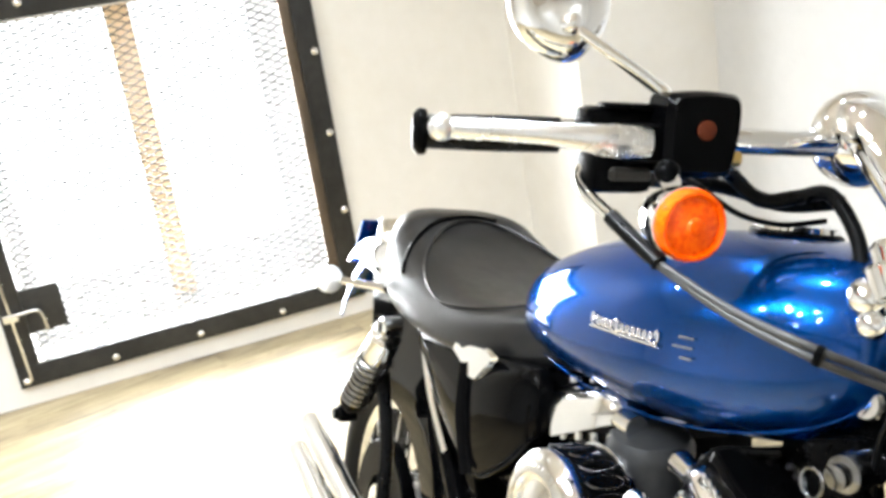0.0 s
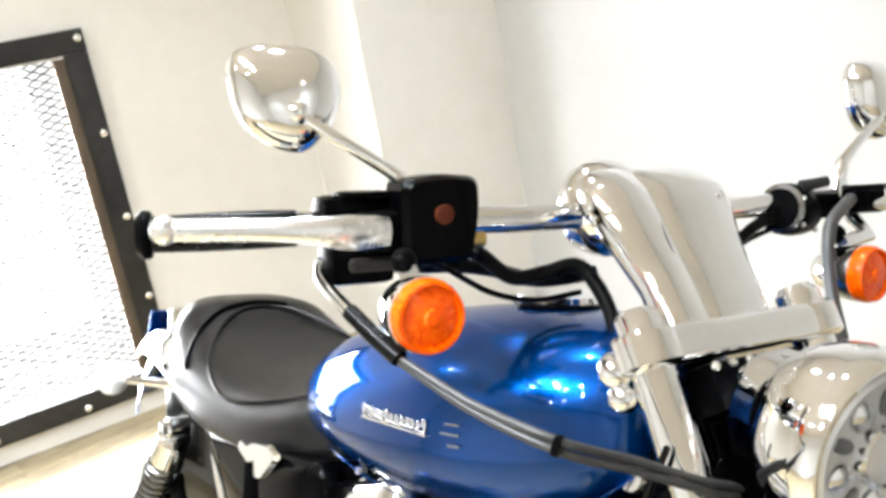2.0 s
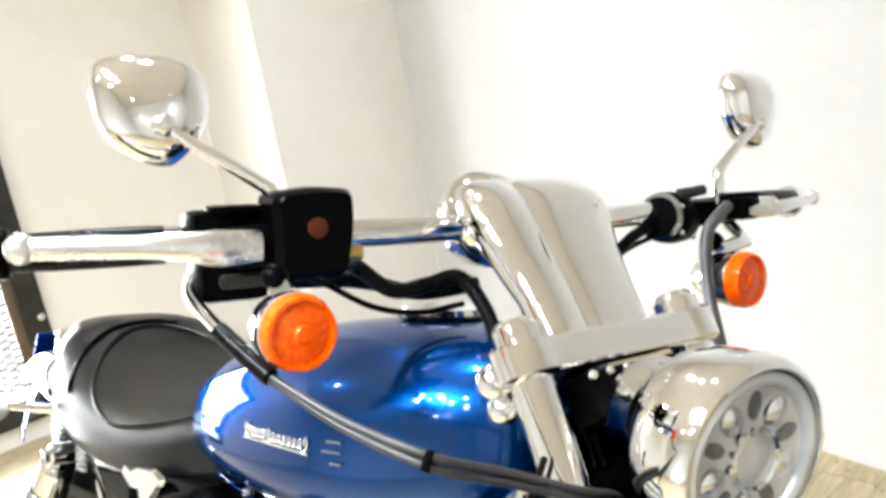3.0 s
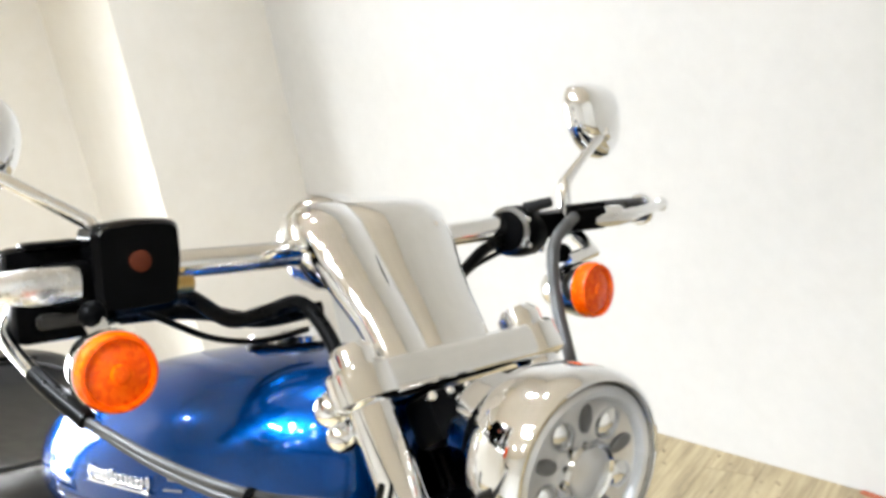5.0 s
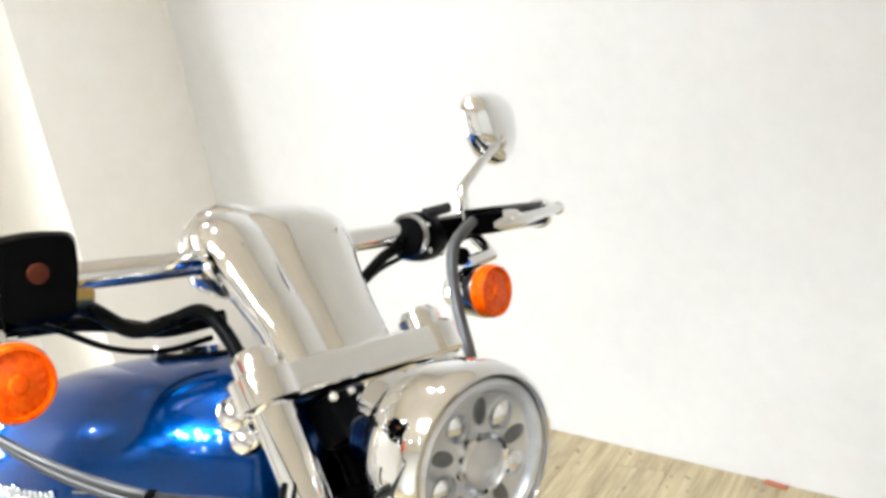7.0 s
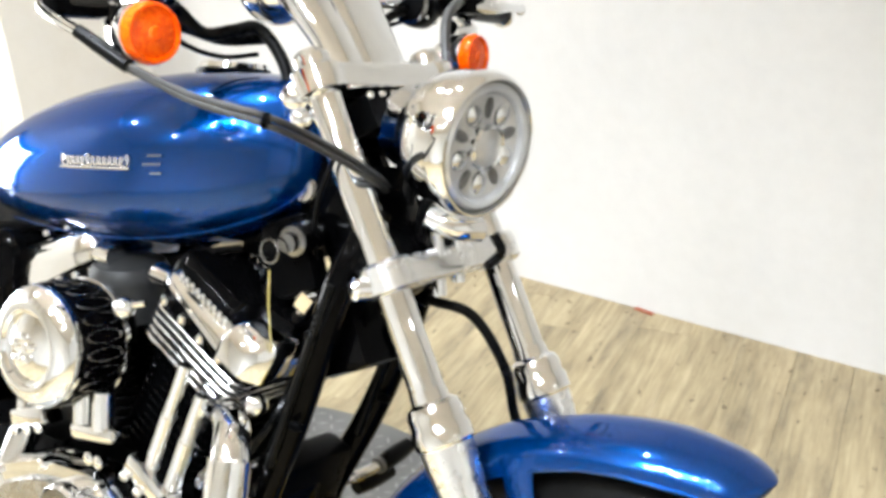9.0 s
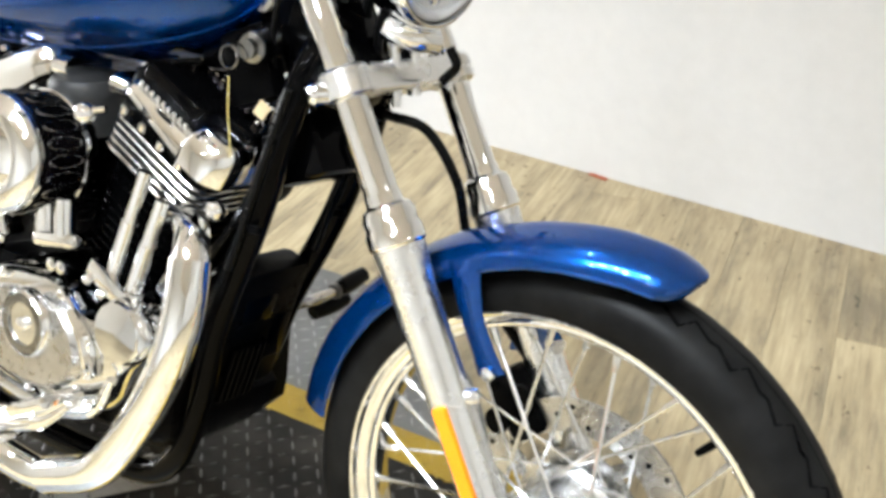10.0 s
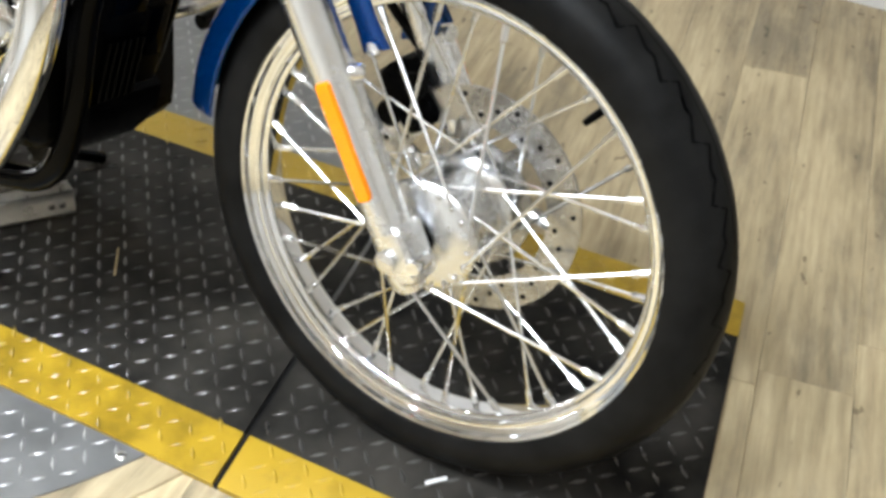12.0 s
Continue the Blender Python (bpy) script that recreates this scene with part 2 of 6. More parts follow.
def floor_wood():
    m, nt, b = material("rustic_wood_floor")
    oi = nt.nodes.new("ShaderNodeObjectInfo")
    tc = nt.nodes.new("ShaderNodeTexCoord")
    shift = nt.nodes.new("ShaderNodeVectorMath")
    shift.operation = "MULTIPLY_ADD"
    shift.inputs[1].default_value = (37.0, 53.0, 11.0)
    nt.links.new(oi.outputs["Random"], shift.inputs[0])
    nt.links.new(tc.outputs["Object"], shift.inputs[2])

    def along(scale, stretch, detail, rough):
        mp = nt.nodes.new("ShaderNodeMapping")
        mp.inputs["Scale"].default_value = stretch
        nz = node(nt, "ShaderNodeTexNoise", Scale=scale, Detail=detail, Roughness=rough)
        nt.links.new(shift.outputs["Vector"], mp.inputs["Vector"])
        nt.links.new(mp.outputs["Vector"], nz.inputs["Vector"])
        return nz

    grain = along(9, (9.0, 0.55, 1), 7, 0.62)
    patch = along(2.6, (3.2, 0.8, 1), 6, 0.66)
    marks = along(30, (1.6, 0.7, 1), 3, 0.5)
    r1 = ramp(nt, grain.outputs["Fac"], [(0.22, (0.255, 0.212, 0.145)), (0.47, (0.42, 0.352, 0.240)), (0.75, (0.565, 0.485, 0.345))])
    r2 = ramp(nt, patch.outputs["Fac"], [(0.36, (0.36, 0.35, 0.34)), (0.47, (0.74, 0.71, 0.66)), (0.60, (1.0, 0.98, 0.92))])
    r3 = ramp(nt, marks.outputs["Fac"], [(0.27, (0.24, 0.22, 0.20)), (0.32, (1.0, 1.0, 1.0))])
    mix = nt.nodes.new("ShaderNodeMix")
    mix.data_type, mix.blend_type = "RGBA", "MULTIPLY"
    mix.inputs["Factor"].default_value = 0.8
    nt.links.new(r1.outputs["Color"], mix.inputs["A"])
    nt.links.new(r2.outputs["Color"], mix.inputs["B"])
    mix2 = nt.nodes.new("ShaderNodeMix")
    mix2.data_type, mix2.blend_type = "RGBA", "MULTIPLY"
    mix2.inputs["Factor"].default_value = 0.7
    nt.links.new(mix.outputs["Result"], mix2.inputs["A"])
    nt.links.new(r3.outputs["Color"], mix2.inputs["B"])
    hs = node(nt, "ShaderNodeHueSaturation", Saturation=1.13)
    v = node(nt, "ShaderNodeMapRange", To_Min=0.86, To_Max=0.98)
    nt.links.new(oi.outputs["Random"], v.inputs["Value"])
    nt.links.new(v.outputs["Result"], hs.inputs["Value"])
    nt.links.new(mix2.outputs["Result"], hs.inputs["Color"])
    nt.links.new(hs.outputs["Color"], b.inputs["Base Color"])
    b.inputs["Roughness"].default_value = 0.48
    bump(nt, b, grain.outputs["Fac"], 0.25, 0.0012)
    return m


WOOD = floor_wood()
JOINT = surface("floor_joint", (0.22, 0.175, 0.115), (0.30, 0.24, 0.16), 0.8, 0, 40, 0.1)
PLATE_STEEL = surface("bare_tread_plate", (0.115, 0.115, 0.113), (0.185, 0.185, 0.18), 0.42, 0.4, 14, 0.15, 0.0006, 0.12)
PLATE_BLACK = surface("worn_black_tread_plate", (0.005, 0.0048, 0.0045), (0.052, 0.047, 0.040), 0.48, 0.0, 7, 0.2, 0.0006, 0.14, gloss=0.07, mid=(0.40, 0.66))
LUG_BLACK = surface("rubbed_black_lug", (0.012, 0.0115, 0.011), (0.10, 0.095, 0.088), 0.30, 0.4, 14, 0.1, 0.0004, 0.1)
LUG_STEEL = surface("rubbed_steel_lug", (0.20, 0.20, 0.197), (0.30, 0.297, 0.292), 0.45, 0.4, 25, 0.1, 0.0004, 0.1)
PLATE_YELLOW = surface("worn_yellow_paint", (0.14, 0.088, 0.006), (0.35, 0.222, 0.010), 0.40, 0.0, 18, 0.15, 0.0006, 0.1, mid=(0.34, 0.54))
MESH_STEEL = surface("dark_steel", (0.018, 0.018, 0.018), (0.04, 0.039, 0.037), 0.45, 0.4, 30, 0.1)
RUSTY = surface("weathered_door_frame", (0.06, 0.045, 0.03), (0.16, 0.115, 0.075), 0.6, 0.1, 25, 0.3, 0.001, stretch=(1, 1, 0.3))
WALL_X = -3.280
FLOOR_Z = -0.012


def rear_wall():
    """The wall behind the bike, with the opening of the screened window, and the pier in the corner."""
    bm = B()
    y0, y1, z0, z1 = -0.80, 0.30, 0.14, 1.265
    top = CEIL + 0.1
    for a, b_, c, d in ((-3.6, y0, FLOOR_Z, top), (y1, 1.80, FLOOR_Z, top), (y0, y1, FLOOR_Z, z0), (y0, y1, z1, top)):
        block(bm, (0.14, b_ - a, d - c), Matrix.Translation((WALL_X - 0.07, (a + b_) / 2, (c + d) / 2)))
    bmesh.ops.remove_doubles(bm, verts=bm.verts, dist=1e-4)
    ob = part("wall_west", bm, CREAM, smooth=0)
    tagged(ob, "unseen off-white wall added to close the room with a screened window opening", "wall", kind="structure")
    bm = B()
    block(bm, (0.56, 0.60, CEIL + 0.112), Matrix.Translation((-2.745 - 0.28, 1.113 + 0.30, (CEIL + 0.088) / 2)), 0.004)
    tagged(part("wall_pier", bm, CREAM, smooth=0), "square cream-painted pier boxed out in the room corner", "wall", kind="structure")


def side_wall(name, a, b_, label, mat=None):
    a, b_ = Vector((*a, 0)), Vector((*b_, 0))
    d = b_ - a
    n = Vector((-d.y, d.x, 0)).normalized()
    bm = B()
    M = Matrix.Translation((a + b_) / 2 + n * 0.06 + Vector((0, 0, (CEIL + 0.1) / 2 - 0.006))) @ pose(0, 0, 0, 0, 0, math.degrees(math.atan2(d.y, d.x)))
    block(bm, (d.length, 0.12, CEIL + 0.112), M)
    tagged(part(name, bm, mat or PLASTER, smooth=0), label, "wall", kind="structure")


rear_wall()
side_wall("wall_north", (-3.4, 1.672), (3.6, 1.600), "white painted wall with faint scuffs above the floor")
# east and south walls are out of view, added to close the room
side_wall("wall_east", (3.4, 1.65), (3.4, -3.6), "unseen off-white wall added to close the room", UNSEEN_WALL)
side_wall("wall_south", (3.6, -3.4), (-4.0, -3.4), "unseen off-white wall added to close the room", UNSEEN_WALL)
bm = B()
block(bm, (7.8, 5.8, 0.1), Matrix.Translation((-0.2, -0.75, CEIL + 0.05)))
tagged(part("ceiling", bm, CEILING_PAINT, smooth=0), "plain grey-beige ceiling", "ceiling", kind="structure")
LAMP_GLOW, _nt, _b = material("lamp_glow")
_b.inputs["Emission Color"].default_value = (0.93, 0.97, 1.0, 1)
_b.inputs["Emission Strength"].default_value = 60.0
# fittings for all SPOTS, the two added fill lamps included
for sx, sy, watts in SPOTS:
    bm = B()
    ring_lathe(bm, [(0.06, 0), (0.075, -0.012), (0.085, -0.01), (0.085, 0.001)], Matrix.Translation((sx, sy, CEIL)), 24)
    t = thing("ceiling_and_fill_spot", (sx, sy, CEIL), "small round recessed ceiling spotlight, the two eastern ones added as fill", "light", "ceiling spotlights")
    part("trim_ring", bm, CHROME, t)
    bm = B()
    lathe(bm, [(0.0, -0.004), (0.044, -0.004), (0.055, -0.001), (0.057, 0.003), (0.0, 0.003)], Matrix.Translation((sx, sy, CEIL - 0.004)), 20)
    part("lamp_lens", bm, LAMP_GLOW, t, "glowing white lamp lens")

# floor boards
bm = B()
block(bm, (7.6, 5.8, 0.1), Matrix.Translation((-0.2, -0.7, FLOOR_Z - 0.055)))
FLOOR = tagged(part("floor", bm, JOINT, smooth=0), "rustic yellow-brown wood plank floor with grey weathering", "floor", kind="structure")
TT = Vector((-0.93, 0.10))
TT_R = 0.712


def boards():
    """Planks laid askew to the walls, cut to length along them."""
    rnd = random.Random(5)
    meshes = {}
    w = 0.137
    th = radians(10.4)
    c, s = math.cos(th), math.sin(th)
    turn = pose(0, 0, 0, 0, 0, 10.4)
    x = -4.35
    while x < 3.9:
        xm = x + w / 2
        lo = max((-3.44 - xm * s) / c, (xm * c - 3.44) / s)
        hi = min((1.650 - 0.0103 * xm * c - xm * s) / (c - 0.0103 * s), (xm * c + 3.32) / s)
        y = lo - rnd.random() * 1.1
        while y < hi:
            ln = rnd.choice((0.9, 1.2, 1.5, 1.8))
            a, b_ = max(y, lo), min(y + ln, hi)
            y += ln
            size = round(b_ - a, 3)
            if size < 0.02:
                continue
            if size not in meshes:
                b2 = B()
                block(b2, (w - 0.0006, size - 0.0006, 0.014), None, 0.0006, 1)
                me = bpy.data.meshes.new("floor_board")
                b2.to_mesh(me)
                b2.free()
                me.materials.append(WOOD)
                meshes[size] = me
            ob = new("floor_board", meshes[size])
            ob.matrix_world = turn @ Matrix.Translation((xm, (a + b_) / 2, FLOOR_Z - 0.007 - rnd.random() * 0.0006))
            ob.parent = FLOOR
        x += w


def lugs(bm, inside, x0, x1, y0, y1, z, pitch=0.029):
    """Raised lozenges of a tread plate, turned by quarter turns."""
    verts, faces = [], []
    ny = int((y1 - y0) / pitch)
    nx = int((x1 - x0) / pitch)
    for i in range(nx):
        for j in range(ny):
            cx, cy = x0 + (i + 0.5) * pitch, y0 + (j + 0.5) * pitch
            if not inside(cx, cy):
                continue
            a = radians(45 if (i + j) % 2 else -45)
            c, s = math.cos(a), math.sin(a)
            k = len(verts)
            for u, v, h in ((-0.0135, 0, 0), (0, -0.0032, 0), (0.0135, 0, 0), (0, 0.0032, 0), (-0.0075, 0, 0.0018), (0.0075, 0, 0.0018)):
                verts.append((cx + u * c - v * s, cy + u * s + v * c, z + h))
            faces += [(k, k + 1, k + 4), (k + 1, k + 5, k + 4), (k + 1, k + 2, k + 5), (k + 2, k + 3, k + 5), (k + 3, k + 4, k + 5), (k + 3, k, k + 4)]
    me = bpy.data.meshes.new("tread_lug")
    me.from_pydata(verts, [], faces)
    return me


def mesh_part(name, me, mat, parent, label=""):
    me.materials.append(mat)
    ob = new(name, me)
    ob.parent = parent
    ob.matrix_parent_inverse = parent.matrix_world.inverted()
    return tagged(ob, label)


def turntable():
    t = thing("turntable", (TT.x, TT.y, FLOOR_Z), "round motorcycle turntable of bare tread plate with a wooden edge", "turntable")
    bm = B()
    seg = 96
    lathe(bm, [(TT_R, FLOOR_Z), (TT_R, -0.006)], Matrix.Translation((TT.x, TT.y, 0)), seg)
    part("deck_plate", bm, PLATE_STEEL, t, "bare grey steel tread plate deck")
    bm = B()
    ring_lathe(bm, [(TT_R + 0.001, FLOOR_Z), (TT_R + 0.055, FLOOR_Z), (TT_R + 0.053, -0.008), (TT_R + 0.001, -0.0075)], Matrix.Translation((TT.x, TT.y, 0)), seg)
    part("edge_ring", bm, WOOD, t, "curved wooden edging")
    me = lugs(None, lambda x, y: (Vector((x, y)) - TT).length < TT_R - 0.02 and not (-0.186 + 0.077 * x < y < 0.487 + 0.073 * x), TT.x - TT_R, TT.x + TT_R, TT.y - TT_R, TT.y + TT_R, -0.006)
    tagged(mesh_part("tread_lug", me, LUG_STEEL, t), kind="stuff")
    bm = B()
    lathe(bm, [(0.007, 0), (0.007, 0.002), (0.004, 0.0035)], Matrix.Translation((-0.311, -0.223, -0.006)), 12)
    part("screw", bm, STEEL, t)


def strip(name, x0, x1, slant0, slant1, label):
    """A length of black tread plate with a yellow border along both sides."""
    t = thing(name, ((x0 + x1) / 2, 0.12, FLOOR_Z), label, "ramp plate", "black plates under the bike")

    edges = {"near_out": (-0.177, 0.077), "near_in": (-0.090, 0.077), "far_in": (0.400, 0.073), "far_out": (0.478, 0.073)}

    def yb(x, e, gap=0.0):
        return edges[e][0] + edges[e][1] * x + gap

    def quad(ea, eb, z, ga=0.0, gb=0.0):
        pts = []
        for e, g, xs in ((ea, ga, (x0, x1)), (eb, gb, (x1, x0))):
            for x in xs:
                sl = slant0 if x == x0 else slant1
                y = yb(x, e, g)
                pts.append((x + sl * (y - 0.1), y))
        b2 = B()
        plate(b2, pts, z - FLOOR_Z, Matrix.Translation((0, 0, FLOOR_Z)))
        return b2

    bands = (("black_plate", "near_in", "far_in", PLATE_BLACK, LUG_BLACK, "worn black steel tread plate"),
             ("yellow_border", "near_out", "near_in", PLATE_YELLOW, PLATE_YELLOW, "yellow painted border"),
             ("yellow_border", "far_in", "far_out", PLATE_YELLOW, PLATE_YELLOW, "yellow painted border"))
    for nm, lo, hi, mat, lug_mat, lab in bands:
        part(nm, quad(lo, hi, -0.0016, 0.0, -0.0004), mat, t, lab, 0)
        me = lugs(None, lambda x, y: yb(x, lo) + 0.004 < y < yb(x, hi) - 0.004 and x0 + slant0 * (y - 0.1) + 0.012 < x < x1 + slant1 * (y - 0.1) - 0.012, x0 - 0.05, x1 + 0.06, -0.36, 0.53, -0.0016)
        tagged(mesh_part("tread_lug", me, lug_mat, t), kind="stuff")


turntable()
strip("turntable_plate", -2.05, -0.232, -0.075, -0.187, "black tread plate with yellow borders across the turntable")
strip("approach_plate", -0.222, 0.391, -0.187, -0.174, "black tread plate with yellow borders ending on the wooden floor")
# dark strip laid between the two plates for the shade in their gap
bm = B()
plate(bm, [(-0.2325 - 0.187 * (y - 0.1), y) for y in (-0.194, 0.457)] + [(-0.2215 - 0.187 * (y - 0.1), y) for y in (0.457, -0.194)], 0.004, Matrix.Translation((0, 0, FLOOR_Z + 0.0005)))
tagged(part("gap_shade_strip", bm, RUBBER, smooth=0), "dark strip standing for the shaded gap between the two black plates", "seal", kind="structure")


def window():
    """The screened window: dark steel frame, expanded metal mesh, bright outside and a timber post."""
    t = thing("window_1", (WALL_X, -0.25, 0.06), "black steel framed window covered with expanded metal mesh", "window")
    tagged(t, kind="structure")
    oy0, oy1, oz0, oz1 = -0.880, 0.376, 0.062, 1.350
    fw = 0.078
    x = WALL_X + 0.012
    sides = {"frame_bottom": ((oy0 + oy1) / 2, oz0 + fw / 2, oy1 - oy0, fw), "frame_top": ((oy0 + oy1) / 2, oz1 - fw / 2, oy1 - oy0, fw),
             "frame_side": (oy1 - fw / 2, (oz0 + oz1) / 2, fw, oz1 - oz0 - 2 * fw - 0.002)}
    for nm, (cy, cz, sy, sz) in sides.items():
        bm = B()
        block(bm, (0.024, sy, sz), Matrix.Translation((x, cy, cz)), 0.003)
        part("window_frame", bm, MESH_STEEL, t, "dark grey steel frame with bolts")
    bm = B()
    block(bm, (0.024, fw, oz1 - oz0 - 2 * fw - 0.002), Matrix.Translation((x, oy0 + fw / 2, (oz0 + oz1) / 2)), 0.003)
    part("window_frame", bm, MESH_STEEL, t)
    bm = B()
    block(bm, (0.03, 0.05, oz1 - oz0 - 2 * fw - 0.02), Matrix.Translation((x - 0.02, oy1 - fw - 0.012, (oz0 + oz1) / 2)), 0.003)
    part("timber_reveal", bm, RUSTY, t, "weathered brown timber lining")
    bolts = [(0.355, z) for z in (0.088, 0.409, 0.704, 0.998, 1.320)] + [(y, z) for z in (0.086, 1.320) for y in (-0.855, -0.556, -0.254, 0.052)]
    for y, z in bolts:
        bm = B()
        lathe(bm, [(0.013, 0), (0.013, 0.003), (0.007, 0.008), (0.0, 0.009)], axis_matrix((x + 0.012, y, z), (1, 0, 0)), 12)
        part("bolt", bm, STEEL, t, "pale round-headed bolt")
    # expanded metal mesh
    iy0, iy1, iz0, iz1 = oy0 + fw - 0.02, oy1 - fw + 0.02, oz0 + fw - 0.02, oz1 - fw + 0.02
    bm = B()
    px, pz, r = 0.058, 0.027, 0.0026
    ny, nz = int((iy1 - iy0) / px), int((iz1 - iz0) / pz)
    for j in range(nz):
        z = iz0 + j * pz
        for s in (1, -1):
            pts = [(WALL_X - 0.004, iy0 + i * px / 2, z + s * (pz / 2 if i % 2 else 0)) for i in range(2 * ny + 1)]
            rings = [[(p[0] - r, p[1], p[2] - r), (p[0] + r, p[1], p[2] - r), (p[0] + r, p[1], p[2] + r), (p[0] - r, p[1], p[2] + r)] for p in pts]
            grow(bm, rings)
    part("wire_mesh", bm, MESH_STEEL, t, "dark expanded metal mesh", 0)
    # latch plate and latch
    bm = B()
    block(bm, (0.02, 0.13, 0.157), Matrix.Translation((x, -0.737, 0.328)), 0.003)
    part("latch_plate", bm, MESH_STEEL, t, "dark steel latch plate")
    bm = B()
    tube(bm, [(x + 0.03, -0.842, 0.330), (x + 0.03, -0.775, 0.335), (x + 0.03, -0.748, 0.322), (x + 0.03, -0.740, 0.262)], 0.006, 8)
    tube(bm, [(x + 0.026, -0.852, 0.62), (x + 0.026, -0.838, 0.09)], 0.006, 8, steps=1)
    block(bm, (0.03, 0.05, 0.03), Matrix.Translation((x + 0.02, -0.845, 0.325)), 0.004)
    part("latch", bm, STEEL, t, "bent steel rod latch")
    # post and bright yard behind
    bm = B()
    block(bm, (0.05, 0.085, 1.5), Matrix.Translation((WALL_X - 0.315, -0.250, 0.9)) @ pose(0, 0, 0, 0.3), 0.004)
    p = part("timber_post", bm, surface("pale_timber", (0.52, 0.36, 0.20), (0.66, 0.48, 0.29), 0.6, 0, 18, 0.2, stretch=(1, 1, 0.1)), None)
    tagged(p, "pale timber post standing behind the window mesh", "post", kind="structure")


def outdoors():
    m, nt, b = material("bright_outdoors")
    b.inputs["Base Color"].default_value = (0, 0, 0, 1)
    b.inputs["Emission Color"].default_value = (0.95, 0.98, 1.0, 1)
    b.inputs["Emission Strength"].default_value = 2.6
    for nm, size, place in (("reveal_sill", (0.75, 1.3, 0.05), (-0.515, -0.25, 0.114)), ("reveal_head", (0.75, 1.3, 0.05), (-0.515, -0.25, 1.291)), ("reveal_side", (0.75, 0.05, 1.125), (-0.515, 0.326, 0.7025)), ("reveal_side", (0.75, 0.05, 1.125), (-0.515, -0.826, 0.7025))):
        bm = B()
        block(bm, size, Matrix.Translation((WALL_X + place[0], place[1], place[2])))
        tagged(part("window_" + nm, bm, PLASTER, smooth=0), "white painted window reveal", "window", kind="structure")
    bm = B()
    block(bm, (0.02, 2.4, 2.2), Matrix.Translation((WALL_X - 0.92, -0.25, 0.75)))
    tagged(part("backdrop", bm, m, smooth=0), "blown-out white daylight outside the window", "backdrop", kind="structure")


window()
outdoors()
# ---- the motorcycle ----
BIKE = thing("motorcycle", (-0.75, -0.05, 0.0), "metallic blue and chrome cruiser motorcycle leaning on its side stand", "motorcycle")
RAKE = radians(28.3)
FORK_UP = Vector((-math.sin(RAKE), 0, math.cos(RAKE)))
FORK_FWD = Vector((math.cos(RAKE), 0, math.sin(RAKE)))
AXLE = Vector((1.524, 0, 0.342))


def fork(s, side=0.0, fwd=0.0):
    """A point s metres up the fork from the axle."""
    return AXLE + FORK_UP * s + FORK_FWD * fwd + Vector((0, side, 0))


SPOKE = surface("zinc_plated_spoke", (0.77, 0.785, 0.80), (0.86, 0.872, 0.885), 0.20, 1.0, 60, 0.0, rough_var=0.04)
DISC_STEEL = surface("brushed_disc_steel", (0.36, 0.355, 0.345), (0.52, 0.515, 0.50), 0.26, 1.0, 70, 0.05, 0.0003)


WHEEL = Matrix.Diagonal((1.015, 1.015, 1.0, 1.0))


